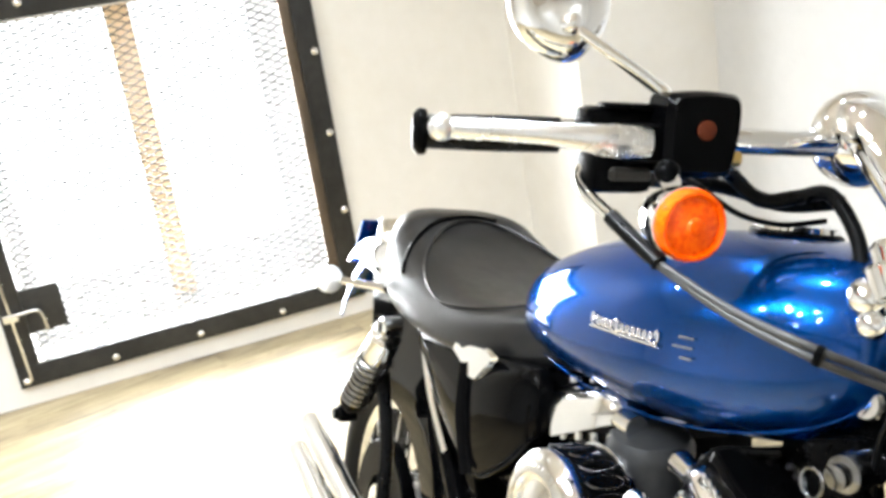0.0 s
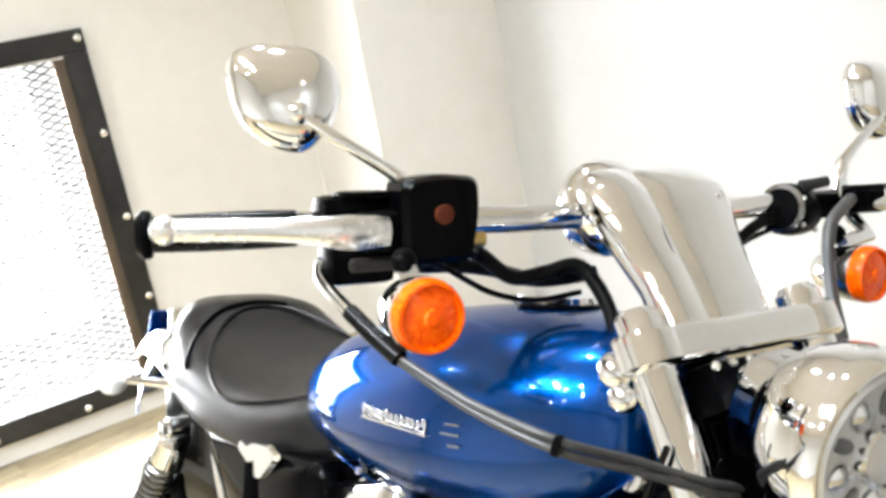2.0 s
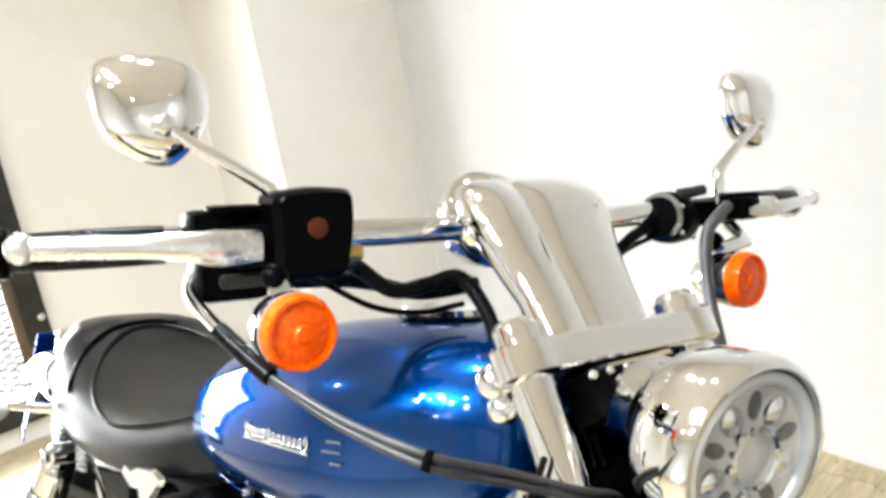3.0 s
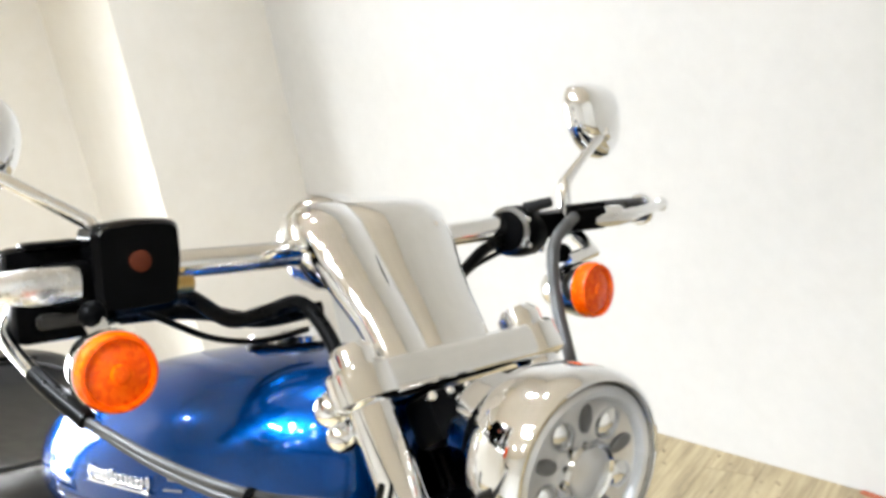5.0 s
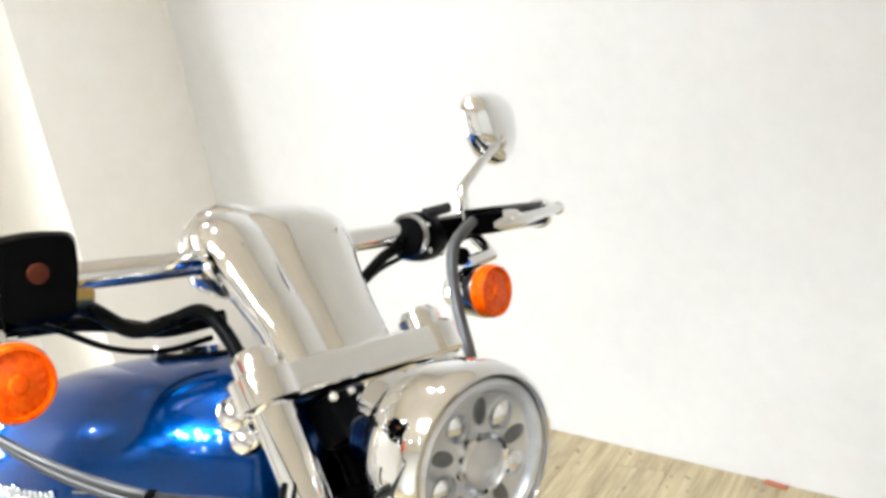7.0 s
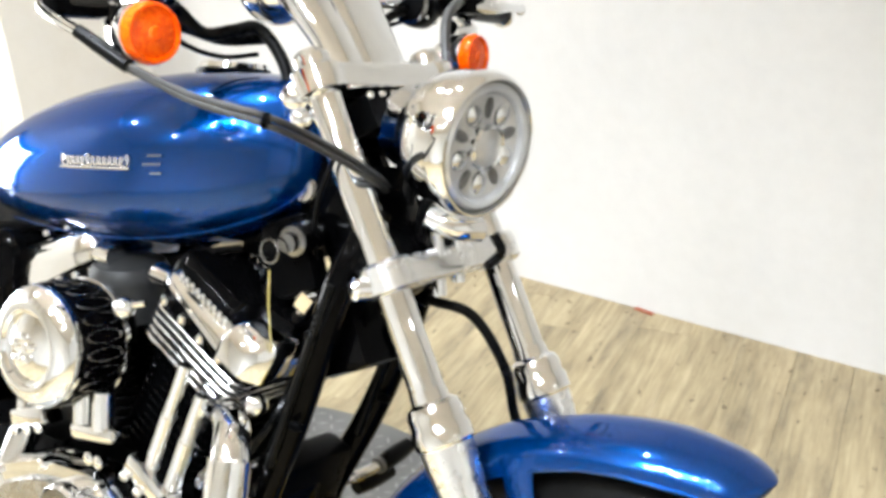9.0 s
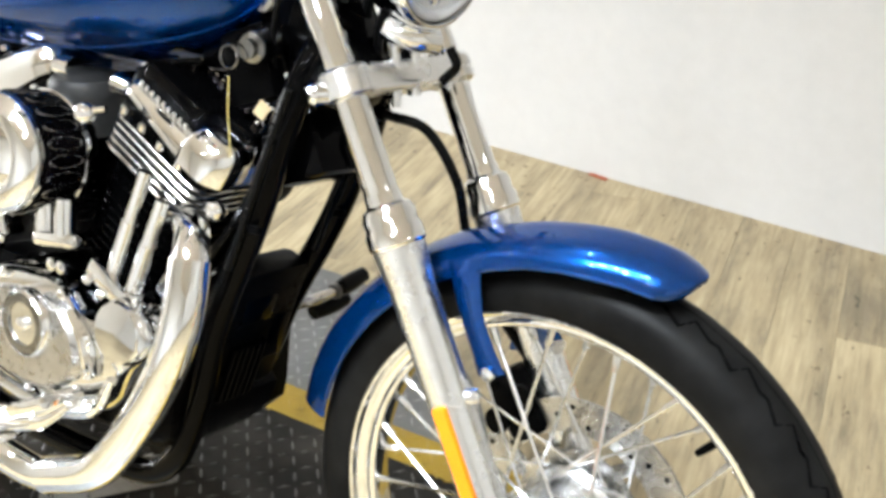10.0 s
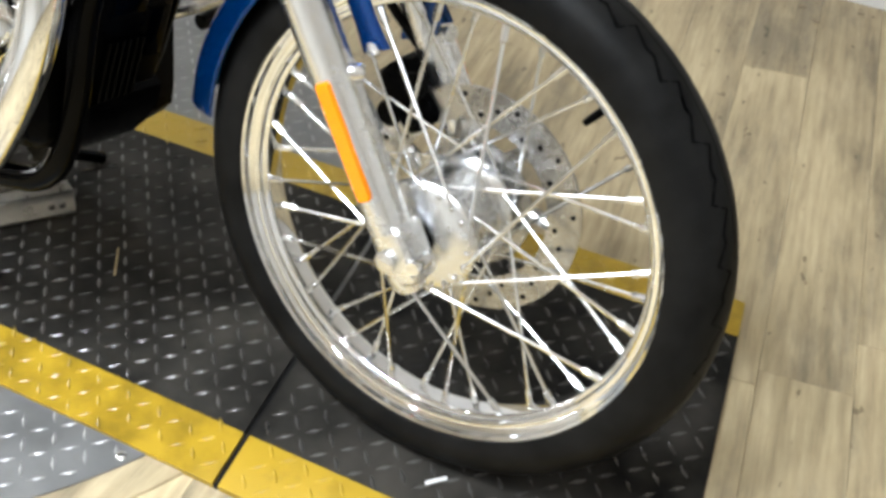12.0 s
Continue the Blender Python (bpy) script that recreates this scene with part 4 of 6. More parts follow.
def tank():
    """The fuel tank, lofted along its length."""
    # x, top z, bottom z, half width, height of the widest line
    secs = [(0.487, 0.885, 0.865, 0.010, 0.875), (0.501, 0.910, 0.852, 0.045, 0.880), (0.537, 0.942, 0.842, 0.085, 0.888), (0.598, 0.977, 0.834, 0.124, 0.896), (0.68, 1.006, 0.828, 0.150, 0.905), (0.78, 1.030, 0.822, 0.166, 0.915),
            (0.88, 1.044, 0.822, 0.172, 0.925), (0.96, 1.048, 0.830, 0.166, 0.934), (1.03, 1.045, 0.846, 0.144, 0.944), (1.085, 1.036, 0.872, 0.110, 0.953), (1.115, 1.020, 0.905, 0.076, 0.960), (1.125, 0.995, 0.94, 0.045, 0.965)]
    rings = []
    for x, zt, zb, hw, zm in secs:
        ring = []
        for k in range(48):
            a = 2 * math.pi * k / 48
            c, s = math.cos(a), math.sin(a)
            y = hw * (abs(c) ** 0.85) * (1 if c > 0 else -1)
            z = zm + (zt - zm) * abs(s) ** 0.9 if s > 0 else zm - (zm - zb) * abs(s) ** 0.72
            ring.append((x, y, z))
        rings.append(ring)
    # finer loft
    fine = []
    cols = [smooth_path([r[k] for r in rings], 4) for k in range(48)]
    for i in range(len(cols[0])):
        fine.append([c[i] for c in cols])
    t = part("fuel_tank", grow(B(), fine, M=T2W), BLUE, BIKE, "teardrop fuel tank in metallic blue", 60)
    # lower seam lip
    bm = B()
    lip = [(x, -(hw * 0.80), zb + (zm - zb) * 0.16) for x, zt, zb, hw, zm in secs[2:-1]]
    tube(bm, lip, 0.0009, 8, T2W)
    part("seam_lip", bm, BLUE, t)
    # pressed crease ahead of the badge
    bm = B()
    crease = []
    for x, z in ((1.020, 0.968), (1.010, 0.945), (0.998, 0.903), (0.985, 0.873), (0.972, 0.846)):
        zt, zb, hw, zm = (np.interp(x, [q[0] for q in secs], [q[i] for q in secs]) for i in (1, 2, 3, 4))
        s_ = ((zm - z) / (zm - zb)) ** (1 / 0.72) if z < zm else ((z - zm) / (zt - zm)) ** (1 / 0.9)
        crease.append((x, -hw * math.sqrt(max(0.0, 1 - s_ * s_)) ** 0.85 - 0.0002, z))
    tube(bm, crease, [0.0006, 0.0014, 0.0014, 0.0014, 0.0006], 6, T2W)
    part("tank_crease", bm, BLUE, t)
    # badge: a chrome script bar with raised strokes
    script = []
    for k in range(101):
        u = k / 100
        wave = math.sin(u * 2 * math.pi * 12.5)
        tall = 0.0070 if u < 0.1 or 0.36 < u < 0.46 or u > 0.92 else 0.0040
        script.append((0.823 + 0.118 * u + 0.0045 * math.cos(u * 2 * math.pi * 12.5), -0.1725 + 0.004 * abs(u - 0.45), 0.929 + 0.004 * u + tall * wave))
    bm = B()
    tube(bm, script, 0.0015, 6, T2W, steps=2)
    part("badge_script", bm, CHROME, t, "small chrome script badge")
    bm = B()
    block(bm, (0.124, 0.003, 0.0026), T2W @ Matrix.Translation((0.882, -0.1715, 0.923)) @ pose(0, 0, 0, 0, -2), 0.001, 1)
    part("badge_bar", bm, CHROME, t)
    for k, (dx, dz, ln) in enumerate(((0, 0.010, 0.020), (-0.004, 0, 0.026), (0.003, -0.010, 0.016))):
        bm = B()
        block(bm, (ln, 0.0014, 0.0022), T2W @ Matrix.Translation((0.976 + dx, -0.1640, 0.932 + dz)) @ pose(0, 0, 0, 0, -4, 8), 0.0005, 1)
        part("lettering_bar", bm, PLATE_STEEL, t)
    # filler cap
    bm = B()
    lathe(bm, [(0.048, -0.006), (0.049, 0.003), (0.046, 0.004)], at(T2W, (0.935, 0.0, 1.046), (0.0, 0.0, 1.0)), 32)
    part("cap_gasket", bm, BLACK_SATIN, t)
    bm = B()
    lathe(bm, [(0.044, 0.003), (0.046, 0.006), (0.044, 0.012), (0.030, 0.017), (0.0, 0.018)], at(T2W, (0.935, 0.0, 1.046), (0.0, 0.0, 1.0)), 32)
    part("filler_cap", bm, CHROME, t, "round chrome filler cap")
    bm = B()
    lathe(bm, [(0.014, 0), (0.016, 0.006), (0.013, 0.010), (0.006, 0.0105), (0.0, 0.009)], at(T2W, (1.108, -0.052, 0.911), (0.1, -1, 0.1)), 20)
    part("mount_bolt", bm, STEEL, t, "steel tank mounting bolt")
    bm = B()
    plate(bm, round_outline([(1.06, 0.86), (1.135, 0.86), (1.150, 0.955), (1.10, 0.965)], 0.012), 0.008, T2W @ Matrix(((1, 0, 0, 0), (0, 0, 1, -0.050), (0, 1, 0, 0), (0, 0, 0, 1))))
    part("mount_plate", bm, BLACK_SATIN, t)


S2W = B2W @ Matrix.Translation((0.022, 0.004, -0.014))


def seat():
    # x, crown z, half width, bottom z, dish depth
    secs = [(-0.075, 0.908, 0.055, 0.872), (-0.058, 0.932, 0.088, 0.850), (-0.02, 0.949, 0.118, 0.826), (0.05, 0.951, 0.148, 0.800), (0.09, 0.936, 0.158, 0.789), (0.14, 0.918, 0.166, 0.781), (0.25, 0.888, 0.172, 0.774), (0.36, 0.875, 0.170, 0.777),
            (0.46, 0.880, 0.160, 0.786), (0.55, 0.896, 0.138, 0.800), (0.62, 0.904, 0.100, 0.815), (0.645, 0.890, 0.060, 0.828)]
    secs = [(*q, 0.012 if 0.1 < q[0] < 0.5 else 0.003) for q in secs]
    n = 44
    rings = []
    for x, zt, hw, zb, dish in secs:
        ring = []
        for k in range(n):
            a = 2 * math.pi * k / n
            c, s = math.cos(a), math.sin(a)
            y = hw * (abs(c) ** 0.62) * (1 if c > 0 else -1)
            zm = zb + (zt - zb) * 0.26
            z = zm + (zt - zm) * abs(s) ** 0.62 if s > 0 else zm - (zm - zb) * abs(s) ** 0.5
            if s > 0:
                z -= dish * max(0.0, 1 - (y / hw / 0.75) ** 2)
            ring.append((x, y, z))
        rings.append(ring)
    cols = [smooth_path([r[k] for r in rings], 4) for k in range(n)]
    fine = [[c[i] for c in cols] for i in range(len(cols[0]))]
    st = part("solo_seat", grow(B(), fine, M=S2W), LEATHER, BIKE, "black vinyl solo seat with a stitched dished top", 60)
    # stitched welt round the dish
    bm = B()
    welt = []
    for k in range(25):
        a = math.pi * 2 * k / 24
        x = 0.346 + 0.264 * math.cos(a)
        hw = np.interp(x, [q[0] for q in secs], [q[2] for q in secs])
        y = 0.94 * hw * math.sin(a)
        zt = np.interp(x, [q[0] for q in secs], [q[1] for q in secs])
        zb = np.interp(x, [q[0] for q in secs], [q[3] for q in secs])
        zm = zb + (zt - zb) * 0.26
        c = min(1.0, (abs(y) / hw)) ** (1 / 0.62)
        z = zm + (zt - zm) * math.sqrt(max(0.0, 1 - c * c)) ** 0.62
        welt.append((x, y, z + 0.0005))
    tube(bm, welt, 0.0034, 6, S2W, steps=3)
    part("welt", bm, LEATHER, st)
    bm = B()
    line = []
    for x, y in ((0.180, -0.163), (0.165, -0.156), (0.140, -0.138), (0.110, -0.105), (0.082, -0.060), (0.070, 0.0), (0.078, 0.050)):
        zt, hw, zb = (np.interp(x, [q[0] for q in secs], [q[i] for q in secs]) for i in (1, 2, 3))
        zm = zb + (zt - zb) * 0.26
        c = min(1.0, abs(y) / hw) ** (1 / 0.62)
        line.append((x, y, zm + (zt - zm) * math.sqrt(max(0.0, 1 - c * c)) ** 0.62 + 0.0008))
    tube(bm, line, 0.0042, 8, S2W)
    part("rear_piping", bm, BLACK_SATIN, st)


def rear_end():
    # wheel
    M = at(B2W, (0, 0, 0.325), (0, 1, 0))
    prof = []
    for k in range(15):
        a = radians(-112 + 224 * k / 14)
        prof.append((0.262 + 0.063 * math.cos(a), 0.074 * math.sin(a)))
    prof += [(0.215, 0.055), (0.215, -0.055)]
    w = part("rear_wheel", ring_lathe(B(), prof, M, 72), RUBBER, BIKE, "rear wheel with a wide black tyre")
    part("rim", ring_lathe(B(), [(0.222, -0.058), (0.222, 0.058), (0.200, 0.05), (0.198, -0.05)], M, 64), CHROME, w)
    for k in range(20):
        a = 2 * math.pi * k / 20
        bm = B()
        s = -1 if k % 2 else 1
        tube(bm, [(0.05 * math.cos(a + s * 0.8), 0.05 * math.sin(a + s * 0.8), -0.05), (0.2 * math.cos(a), 0.2 * math.sin(a), -0.01)], 0.002, 6, M, steps=1)
        part("spoke", bm, CHROME, w)
    part("pulley", ring_lathe(B(), [(0.07, -0.085), (0.135, -0.085), (0.138, -0.082), (0.138, -0.058), (0.07, -0.058)], M, 48), BLACK_SATIN, w, "dark belt pulley")
    part("hub", lathe(B(), [(0.0, -0.10), (0.05, -0.09), (0.05, 0.09), (0.0, 0.10)], M, 32), ALLOY, w)
    # fender
    rings = []
    for k in range(25):
        u = k / 24
        a = radians(62 + 76 * u)
        r0 = 0.40 + 0.165 * math.sin(math.pi * min(1, 0.18 + u * 0.52)) ** 1.0
        half = 0.098 - 0.012 * u
        prof = [(r0 - 0.07 * (1 - math.cos(v * math.pi / 2)) ** 1.2, half * math.sin(v * math.pi / 2)) for v in (-1 + 2 * i / 12 for i in range(13))]
        inner = [(r - 0.003, l * 0.97) for r, l in reversed(prof)]
        rings.append([(r * math.cos(a), l, 0.325 + r * math.sin(a)) for r, l in prof + inner])
    f = part("rear_fender", grow(B(), rings, M=B2W), BLUE, BIKE, "metallic blue rear fender")
    # black inner guard between fender and tyre
    for s in (-1, 1):
        bm = B()
        grow(bm, [[(r * math.cos(a), s * y, 0.325 + r * math.sin(a)) for r, y in ((0.235, 0.082), (0.235, 0.086), (0.33, 0.094), (0.47, 0.088), (0.47, 0.084), (0.33, 0.090))] for a in (radians(12 + 8 * k) for k in range(13))], M=B2W)
        part("inner_guard", bm, BLACK, f, "glossy black inner guard")
    for s in (-1, 1):
        bm = B()
        tube(bm, [(0.30, s * 0.125, 0.775), (0.16, s * 0.128, 0.805), (0.0, s * 0.125, 0.835), (-0.14, s * 0.115, 0.830), (-0.24, s * 0.105, 0.790)], [0.022, 0.030, 0.032, 0.030, 0.016], 12, B2W, flat=0.35)
        part("fender_strut", bm, CHROME, f, "chromed fender strut")
        # turn signals
        bm = B()
        tube(bm, [(0.05, s * 0.13, 0.786), (-0.01, s * 0.16, 0.780), (-0.062, s * 0.19, 0.776)], [0.010, 0.007, 0.007], 10, B2W)
        stem = part("signal_stem", bm, CHROME, f)
        bm = B()
        lathe(bm, [(0.0, -0.045), (0.014, -0.040), (0.024, -0.024), (0.028, 0.0), (0.028, 0.006)], at(B2W, (-0.074, s * 0.205, 0.775), (1, 0, 0)), 24)
        part("signal_body", bm, CHROME, stem, "chrome bullet turn signal")
        bm = B()
        lathe(bm, [(0.027, 0.006), (0.026, 0.012), (0.018, 0.019), (0.0, 0.022)], at(B2W, (-0.074, s * 0.205, 0.775), (1, 0, 0)), 24)
        part("signal_lens", bm, SILVERED, stem, "pale clear signal lens")
    bm = B()
    block(bm, (0.006, 0.17, 0.120), B2W @ Matrix.Translation((-0.345, 0.020, 0.806)) @ pose(0, 0, 0, 0, 28), 0.002, 1)
    part("licence_plate", bm, BLUE, f, "glossy blue plate behind the tail")
    bm = B()
    block(bm, (0.07, 0.11, 0.06), B2W @ Matrix.Translation((-0.262, 0.010, 0.834)) @ pose(0, 0, 0, 0, 24), 0.02, 3)
    tl = part("tail_light", bm, CHROME, f, "chrome tail light with a red lens")
    bm = B()
    block(bm, (0.012, 0.09, 0.045), B2W @ Matrix.Translation((-0.298, 0.010, 0.811)) @ pose(0, 0, 0, 0, 24), 0.005, 2)
    part("tail_lens", bm, RED, tl)
    bm = B()
    block(bm, (0.012, 0.004, 0.016), B2W @ Matrix.Translation((0.088, -0.139, 0.822)), 0.001, 1)
    part("side_reflector", bm, RED, f, "small red reflector")
    # shocks
    for s in (-1, 1):
        top, bot = Vector((0.192, s * 0.168, 0.748)), Vector((-0.001, s * 0.168, 0.528))
        ax = (bot - top).normalized()
        L = (bot - top).length
        Ms = at(B2W, top, ax)
        sh = part("rear_shock", lathe(B(), [(0.0, 0.01), (0.011, 0.02), (0.011, L - 0.03), (0.0, L - 0.02)], Ms, 16), CHROME, BIKE, "chrome rear shock absorber with an exposed coil spring")
        part("shock_cap", lathe(B(), [(0.010, 0.02), (0.027, 0.028), (0.0285, 0.05), (0.0285, 0.085), (0.022, 0.09)], Ms, 24), CHROME, sh)
        turns, pts = 8.5, []
        for k in range(int(turns * 14) + 1):
            a = 2 * math.pi * k / 14
            h = 0.085 + (L - 0.145) * k / (turns * 14)
            pts.append((0.0265 * math.cos(a), 0.0265 * math.sin(a), h))
        part("coil_spring", tube(B(), pts, 0.0050, 8, Ms, steps=1), STEEL_DARK, sh, "dull steel coil spring")
        part("lower_cup", lathe(B(), [(0.027, L - 0.062), (0.028, L - 0.05), (0.020, L - 0.035), (0.012, L - 0.02)], Ms, 20), BLACK_SATIN, sh)
        for p in (top, bot):
            bm = B()
            lathe(bm, [(0.017, -0.016), (0.017, 0.016), (0.011, 0.020), (0.011, 0.027), (0.0, 0.028)], at(B2W, p, (0, s, 0)), 18)
            part("shock_eye", bm, CHROME if p is top else BLACK_SATIN, sh)
    # swingarm and struts
    for s in (-1, 1):
        bm = B()
        tube(bm, [(0.46, s * 0.115, 0.47), (0.25, s * 0.125, 0.42), (0.0, s * 0.135, 0.335)], [0.024, 0.022, 0.020], 12, B2W)
        part("swingarm", bm, BLACK, BIKE, "black swingarm")
        bm = B()
        tube(bm, [(0.28, s * 0.13, 0.78), (0.33, s * 0.125, 0.66), (0.43, s * 0.115, 0.52), (0.50, s * 0.11, 0.42)], 0.018, 12, B2W)
        part("frame_tube", bm, BLACK, BIKE, "black rear frame tube")
    bm = B()
    tube(bm, [(0.10, -0.14, 0.64), (0.15, -0.14, 0.52), (0.17, -0.145, 0.40)], 0.013, 10, B2W)
    part("breather_hose", bm, CABLE, BIKE, "ribbed black hose")
    # battery and oil tank cover
    Mside = Matrix(((1, 0, 0, 0), (0, 0, -1, -0.118), (0, 1, 0, 0), (0, 0, 0, 1)))
    bm = B()
    shell = round_outline([(0.225, 0.770), (0.50, 0.800), (0.665, 0.812), (0.668, 0.73), (0.60, 0.655), (0.525, 0.600), (0.47, 0.61), (0.36, 0.66)], 0.03, 5)
    cx, cy = 0.49, 0.725
    grow(bm, [[(cx + (x - cx) * k, cy + (y - cy) * k, h) for x, y in shell] for h, k in ((0.0, 1.0), (0.010, 1.0), (0.018, 0.985), (0.026, 0.94), (0.033, 0.86), (0.039, 0.72), (0.043, 0.52), (0.045, 0.26), (0.0455, 0.06))], M=B2W @ Mside)
    cv = part("side_cover", bm, BLACK, BIKE, "glossy black oil tank cover", 70)
    bm = B()
    plate(bm, round_outline([(0.442, 0.782), (0.452, 0.796), (0.478, 0.792), (0.50, 0.803), (0.555, 0.812), (0.585, 0.806), (0.560, 0.784), (0.530, 0.758), (0.500, 0.756), (0.475, 0.772)], 0.008), 0.012, B2W @ Matrix.Translation((0, -0.036, 0)) @ Mside, 0.006)
    part("cover_badge", bm, CHROME, cv, "shaped chrome cover plate")
    bm = B()
    tube(bm, [(0.497, -0.165, 0.775), (0.505, -0.168, 0.70), (0.525, -0.160, 0.62)], 0.010, 8, B2W, flat=0.3)
    part("cover_strap", bm, BLACK, cv, "narrow glossy black strap")
    bm = B()
    tube(bm, [(0.27, -0.14, 0.755), (0.34, -0.147, 0.68), (0.42, -0.147, 0.61)], 0.006, 8, B2W)
    part("cover_edge", bm, CHROME, cv)
    for k in range(6):
        bm = B()
        x = 0.585 + 0.014 * k
        tube(bm, [(x, -0.154 + 0.002 * k, 0.775 - 0.002 * k), (x - 0.006, -0.153 + 0.0025 * k, 0.71)], 0.0030, 6, B2W, steps=1)
        part("cover_rib", bm, BLACK, cv)
    bm = B()
    block(bm, (0.40, 0.20, 0.22), B2W @ Matrix.Translation((0.46, 0, 0.70)), 0.03, 2)
    part("battery_box", bm, BLACK, BIKE)
    # mufflers
    for z0, z1, y, x0 in ((0.470, 0.365, -0.205, -0.125), (0.415, 0.300, -0.225, -0.115)):
        bm = B()
        a, b_ = Vector((x0, y, z0)), Vector((0.62, y, z1))
        tube(bm, [a, a.lerp(b_, 0.5), a.lerp(b_, 0.92), b_], [0.0195, 0.023, 0.025, 0.022], 22, B2W, steps=3, caps=(False, True))
        tube(bm, [a + Vector((0.003, 0, 0)), a.lerp(b_, 0.4)], 0.0170, 22, B2W, steps=1, caps=(False, True))
        part("muffler", bm, CHROME, BIKE, "slash-cut chrome muffler")


tank()
seat()
rear_end()

# engine
FA, FU = Vector((0.461, 0, 0.887)), Vector((0.887, 0, -0.461))
RA, RU = Vector((-0.30, 0, 0.954)), Vector((0.954, 0, 0.30))
CRANK = Vector((0.851, 0, 0.434))


REAR_TIERS = ((0.336, 0.0, 1.0), (0.339, -0.002, 1.0), (0.352, -0.002, 1.0), (0.366, -0.002, 1.0), (0.383, 0.003, 0.99), (0.393, 0.011, 0.96), (0.399, 0.024, 0.90), (0.401, 0.038, 0.82))


def engine():
    bm = B()
    block(bm, (0.40, 0.26, 0.20), B2W @ Matrix.Translation((0.84, 0.0, 0.435)), 0.05, 3)
    block(bm, (0.30, 0.24, 0.14), B2W @ Matrix.Translation((0.62, 0.0, 0.45)), 0.04, 3)
    eng = part("crankcase", bm, BLACK_SATIN, BIKE, "black V-twin engine with chrome covers")
    for A_, U_, nm in ((FA, FU, "front"), (RA, RU, "rear")):
        def place(s, u, v):
            return CRANK + A_ * s + U_ * u + Vector((0, v, 0))
        M = Matrix(((U_.x, 0, A_.x, CRANK.x), (0, 1, 0, 0), (U_.z, 0, A_.z, CRANK.z), (0, 0, 0, 1)))
        bm = B()
        lathe(bm, [(0.068, 0.08), (0.068, 0.27)], B2W @ M, 28)
        block(bm, (0.14, 0.17, 0.10), B2W @ M @ Matrix.Translation((0, 0, 0.32)), 0.02, 2)
        cyl = part("cylinder", bm, BLACK_SATIN, eng, "black finned cylinder")
        for k in range(13):
            s = 0.125 + 0.0122 * k
            out = round_outline([(-0.088, -0.100), (0.074, -0.100), (0.060, 0.070), (-0.088, 0.070)], 0.045, 5)
            bm = B()
            plate(bm, out, 0.0030, B2W @ M @ Matrix.Translation((0, 0, s)), 0.0008)
            part("cooling_fin", bm, BLACK, cyl)
        for k in range(5):
            s = 0.278 + 0.0105 * k
            out = round_outline([(-0.086, -0.118), (0.077, -0.118), (0.066, 0.040), (-0.086, 0.040)], 0.018, 3)
            bm = B()
            plate(bm, out, 0.0048, B2W @ M @ Matrix.Translation((0, 0, s)), 0.0012)
            part("head_fin", bm, STEEL, cyl, "bright edged head fin" if k == 0 else "")
        # rocker box: a dark base, a chrome cover with a sloping outer face, a finned black top
        k_ = 1 if nm == "front" else -1
        bm = B()
        block(bm, (0.165, 0.158, 0.028), B2W @ M @ Matrix.Translation((0.008 * k_, -0.040, 0.348)), 0.003, 2)
        part("gasket_base", bm, BLACK, eng)
        bm = B()
        base = round_outline([(-0.075, -0.128), (0.080, -0.128), (0.104, -0.100), (0.104, 0.045), (-0.075, 0.045)], 0.040 if nm == "rear" else 0.016, 5)
        steps_ = REAR_TIERS if nm == "rear" else ((0.345, 0.0, 1.0), (0.348, -0.002, 1.0), (0.352, -0.002, 1.0), (0.366, 0.001, 0.99), (0.376, 0.008, 0.98), (0.380, 0.016, 0.96), (0.381, 0.024, 0.92))
        grow(bm, [[((0.012 + (u - 0.012) * sc) * k_, max(v, -0.128 + ins), h + (0.018 * min(1.0, max(0.0, (0.04 - u) / 0.1)) if h < 0.363 else 0)) for u, v in base] for h, ins, sc in steps_], M=B2W @ M)
        rb = part("rocker_box", bm, CHROME, eng, "chrome rocker box with a sloping side")
        bm = B()
        tube(bm, [(-0.100 * k_, -0.110, 0.352), (-0.074 * k_, -0.112, 0.362)], [0.015, 0.013], 14, B2W @ M, steps=1)
        part("rocker_lug", bm, CHROME, rb)
        if nm == "rear":
            for u in (-0.05, 0.0, 0.05):
                bm = B()
                lathe(bm, [(0.008, 0), (0.008, 0.007), (0.005, 0.010), (0.0, 0.010)], B2W @ M @ Matrix.Translation((u, -0.098, 0.403)), 12)
                part("rocker_bolt", bm, CHROME, rb)
        if nm == "front":
            bm = B()
            out = round_outline([(-0.072, -0.113), (0.030, -0.113), (0.040, -0.082), (0.084, -0.072), (0.086, 0.040), (-0.072, 0.040)], 0.008, 3)
            plate(bm, [(u * k_, v) for u, v in out], 0.026, B2W @ M @ Matrix.Translation((0, 0, 0.381)), 0.003)
            part("rocker_cover", bm, BLACK, rb, "black finned rocker cover")
            # comb of short chrome ridges along the near edge
            for k in range(9):
                bm = B()
                block(bm, (0.0055, 0.012, 0.011), B2W @ M @ Matrix.Translation(((-0.056 + 0.0105 * k) * k_, -0.117, 0.382)), 0.002, 2)
                part("cover_fin", bm, CHROME, rb)
            # the tall faceted end block
            bm = B()
            foot_ = [(0.036, -0.131), (0.086, -0.131), (0.104, -0.110), (0.104, -0.072), (0.036, -0.072)]
            tiers_ = ((0.346, 1.0, 0.0), (0.366, 1.0, 0.0), (0.382, 0.93, 0.003), (0.394, 0.78, 0.009), (0.396, 0.70, 0.012))
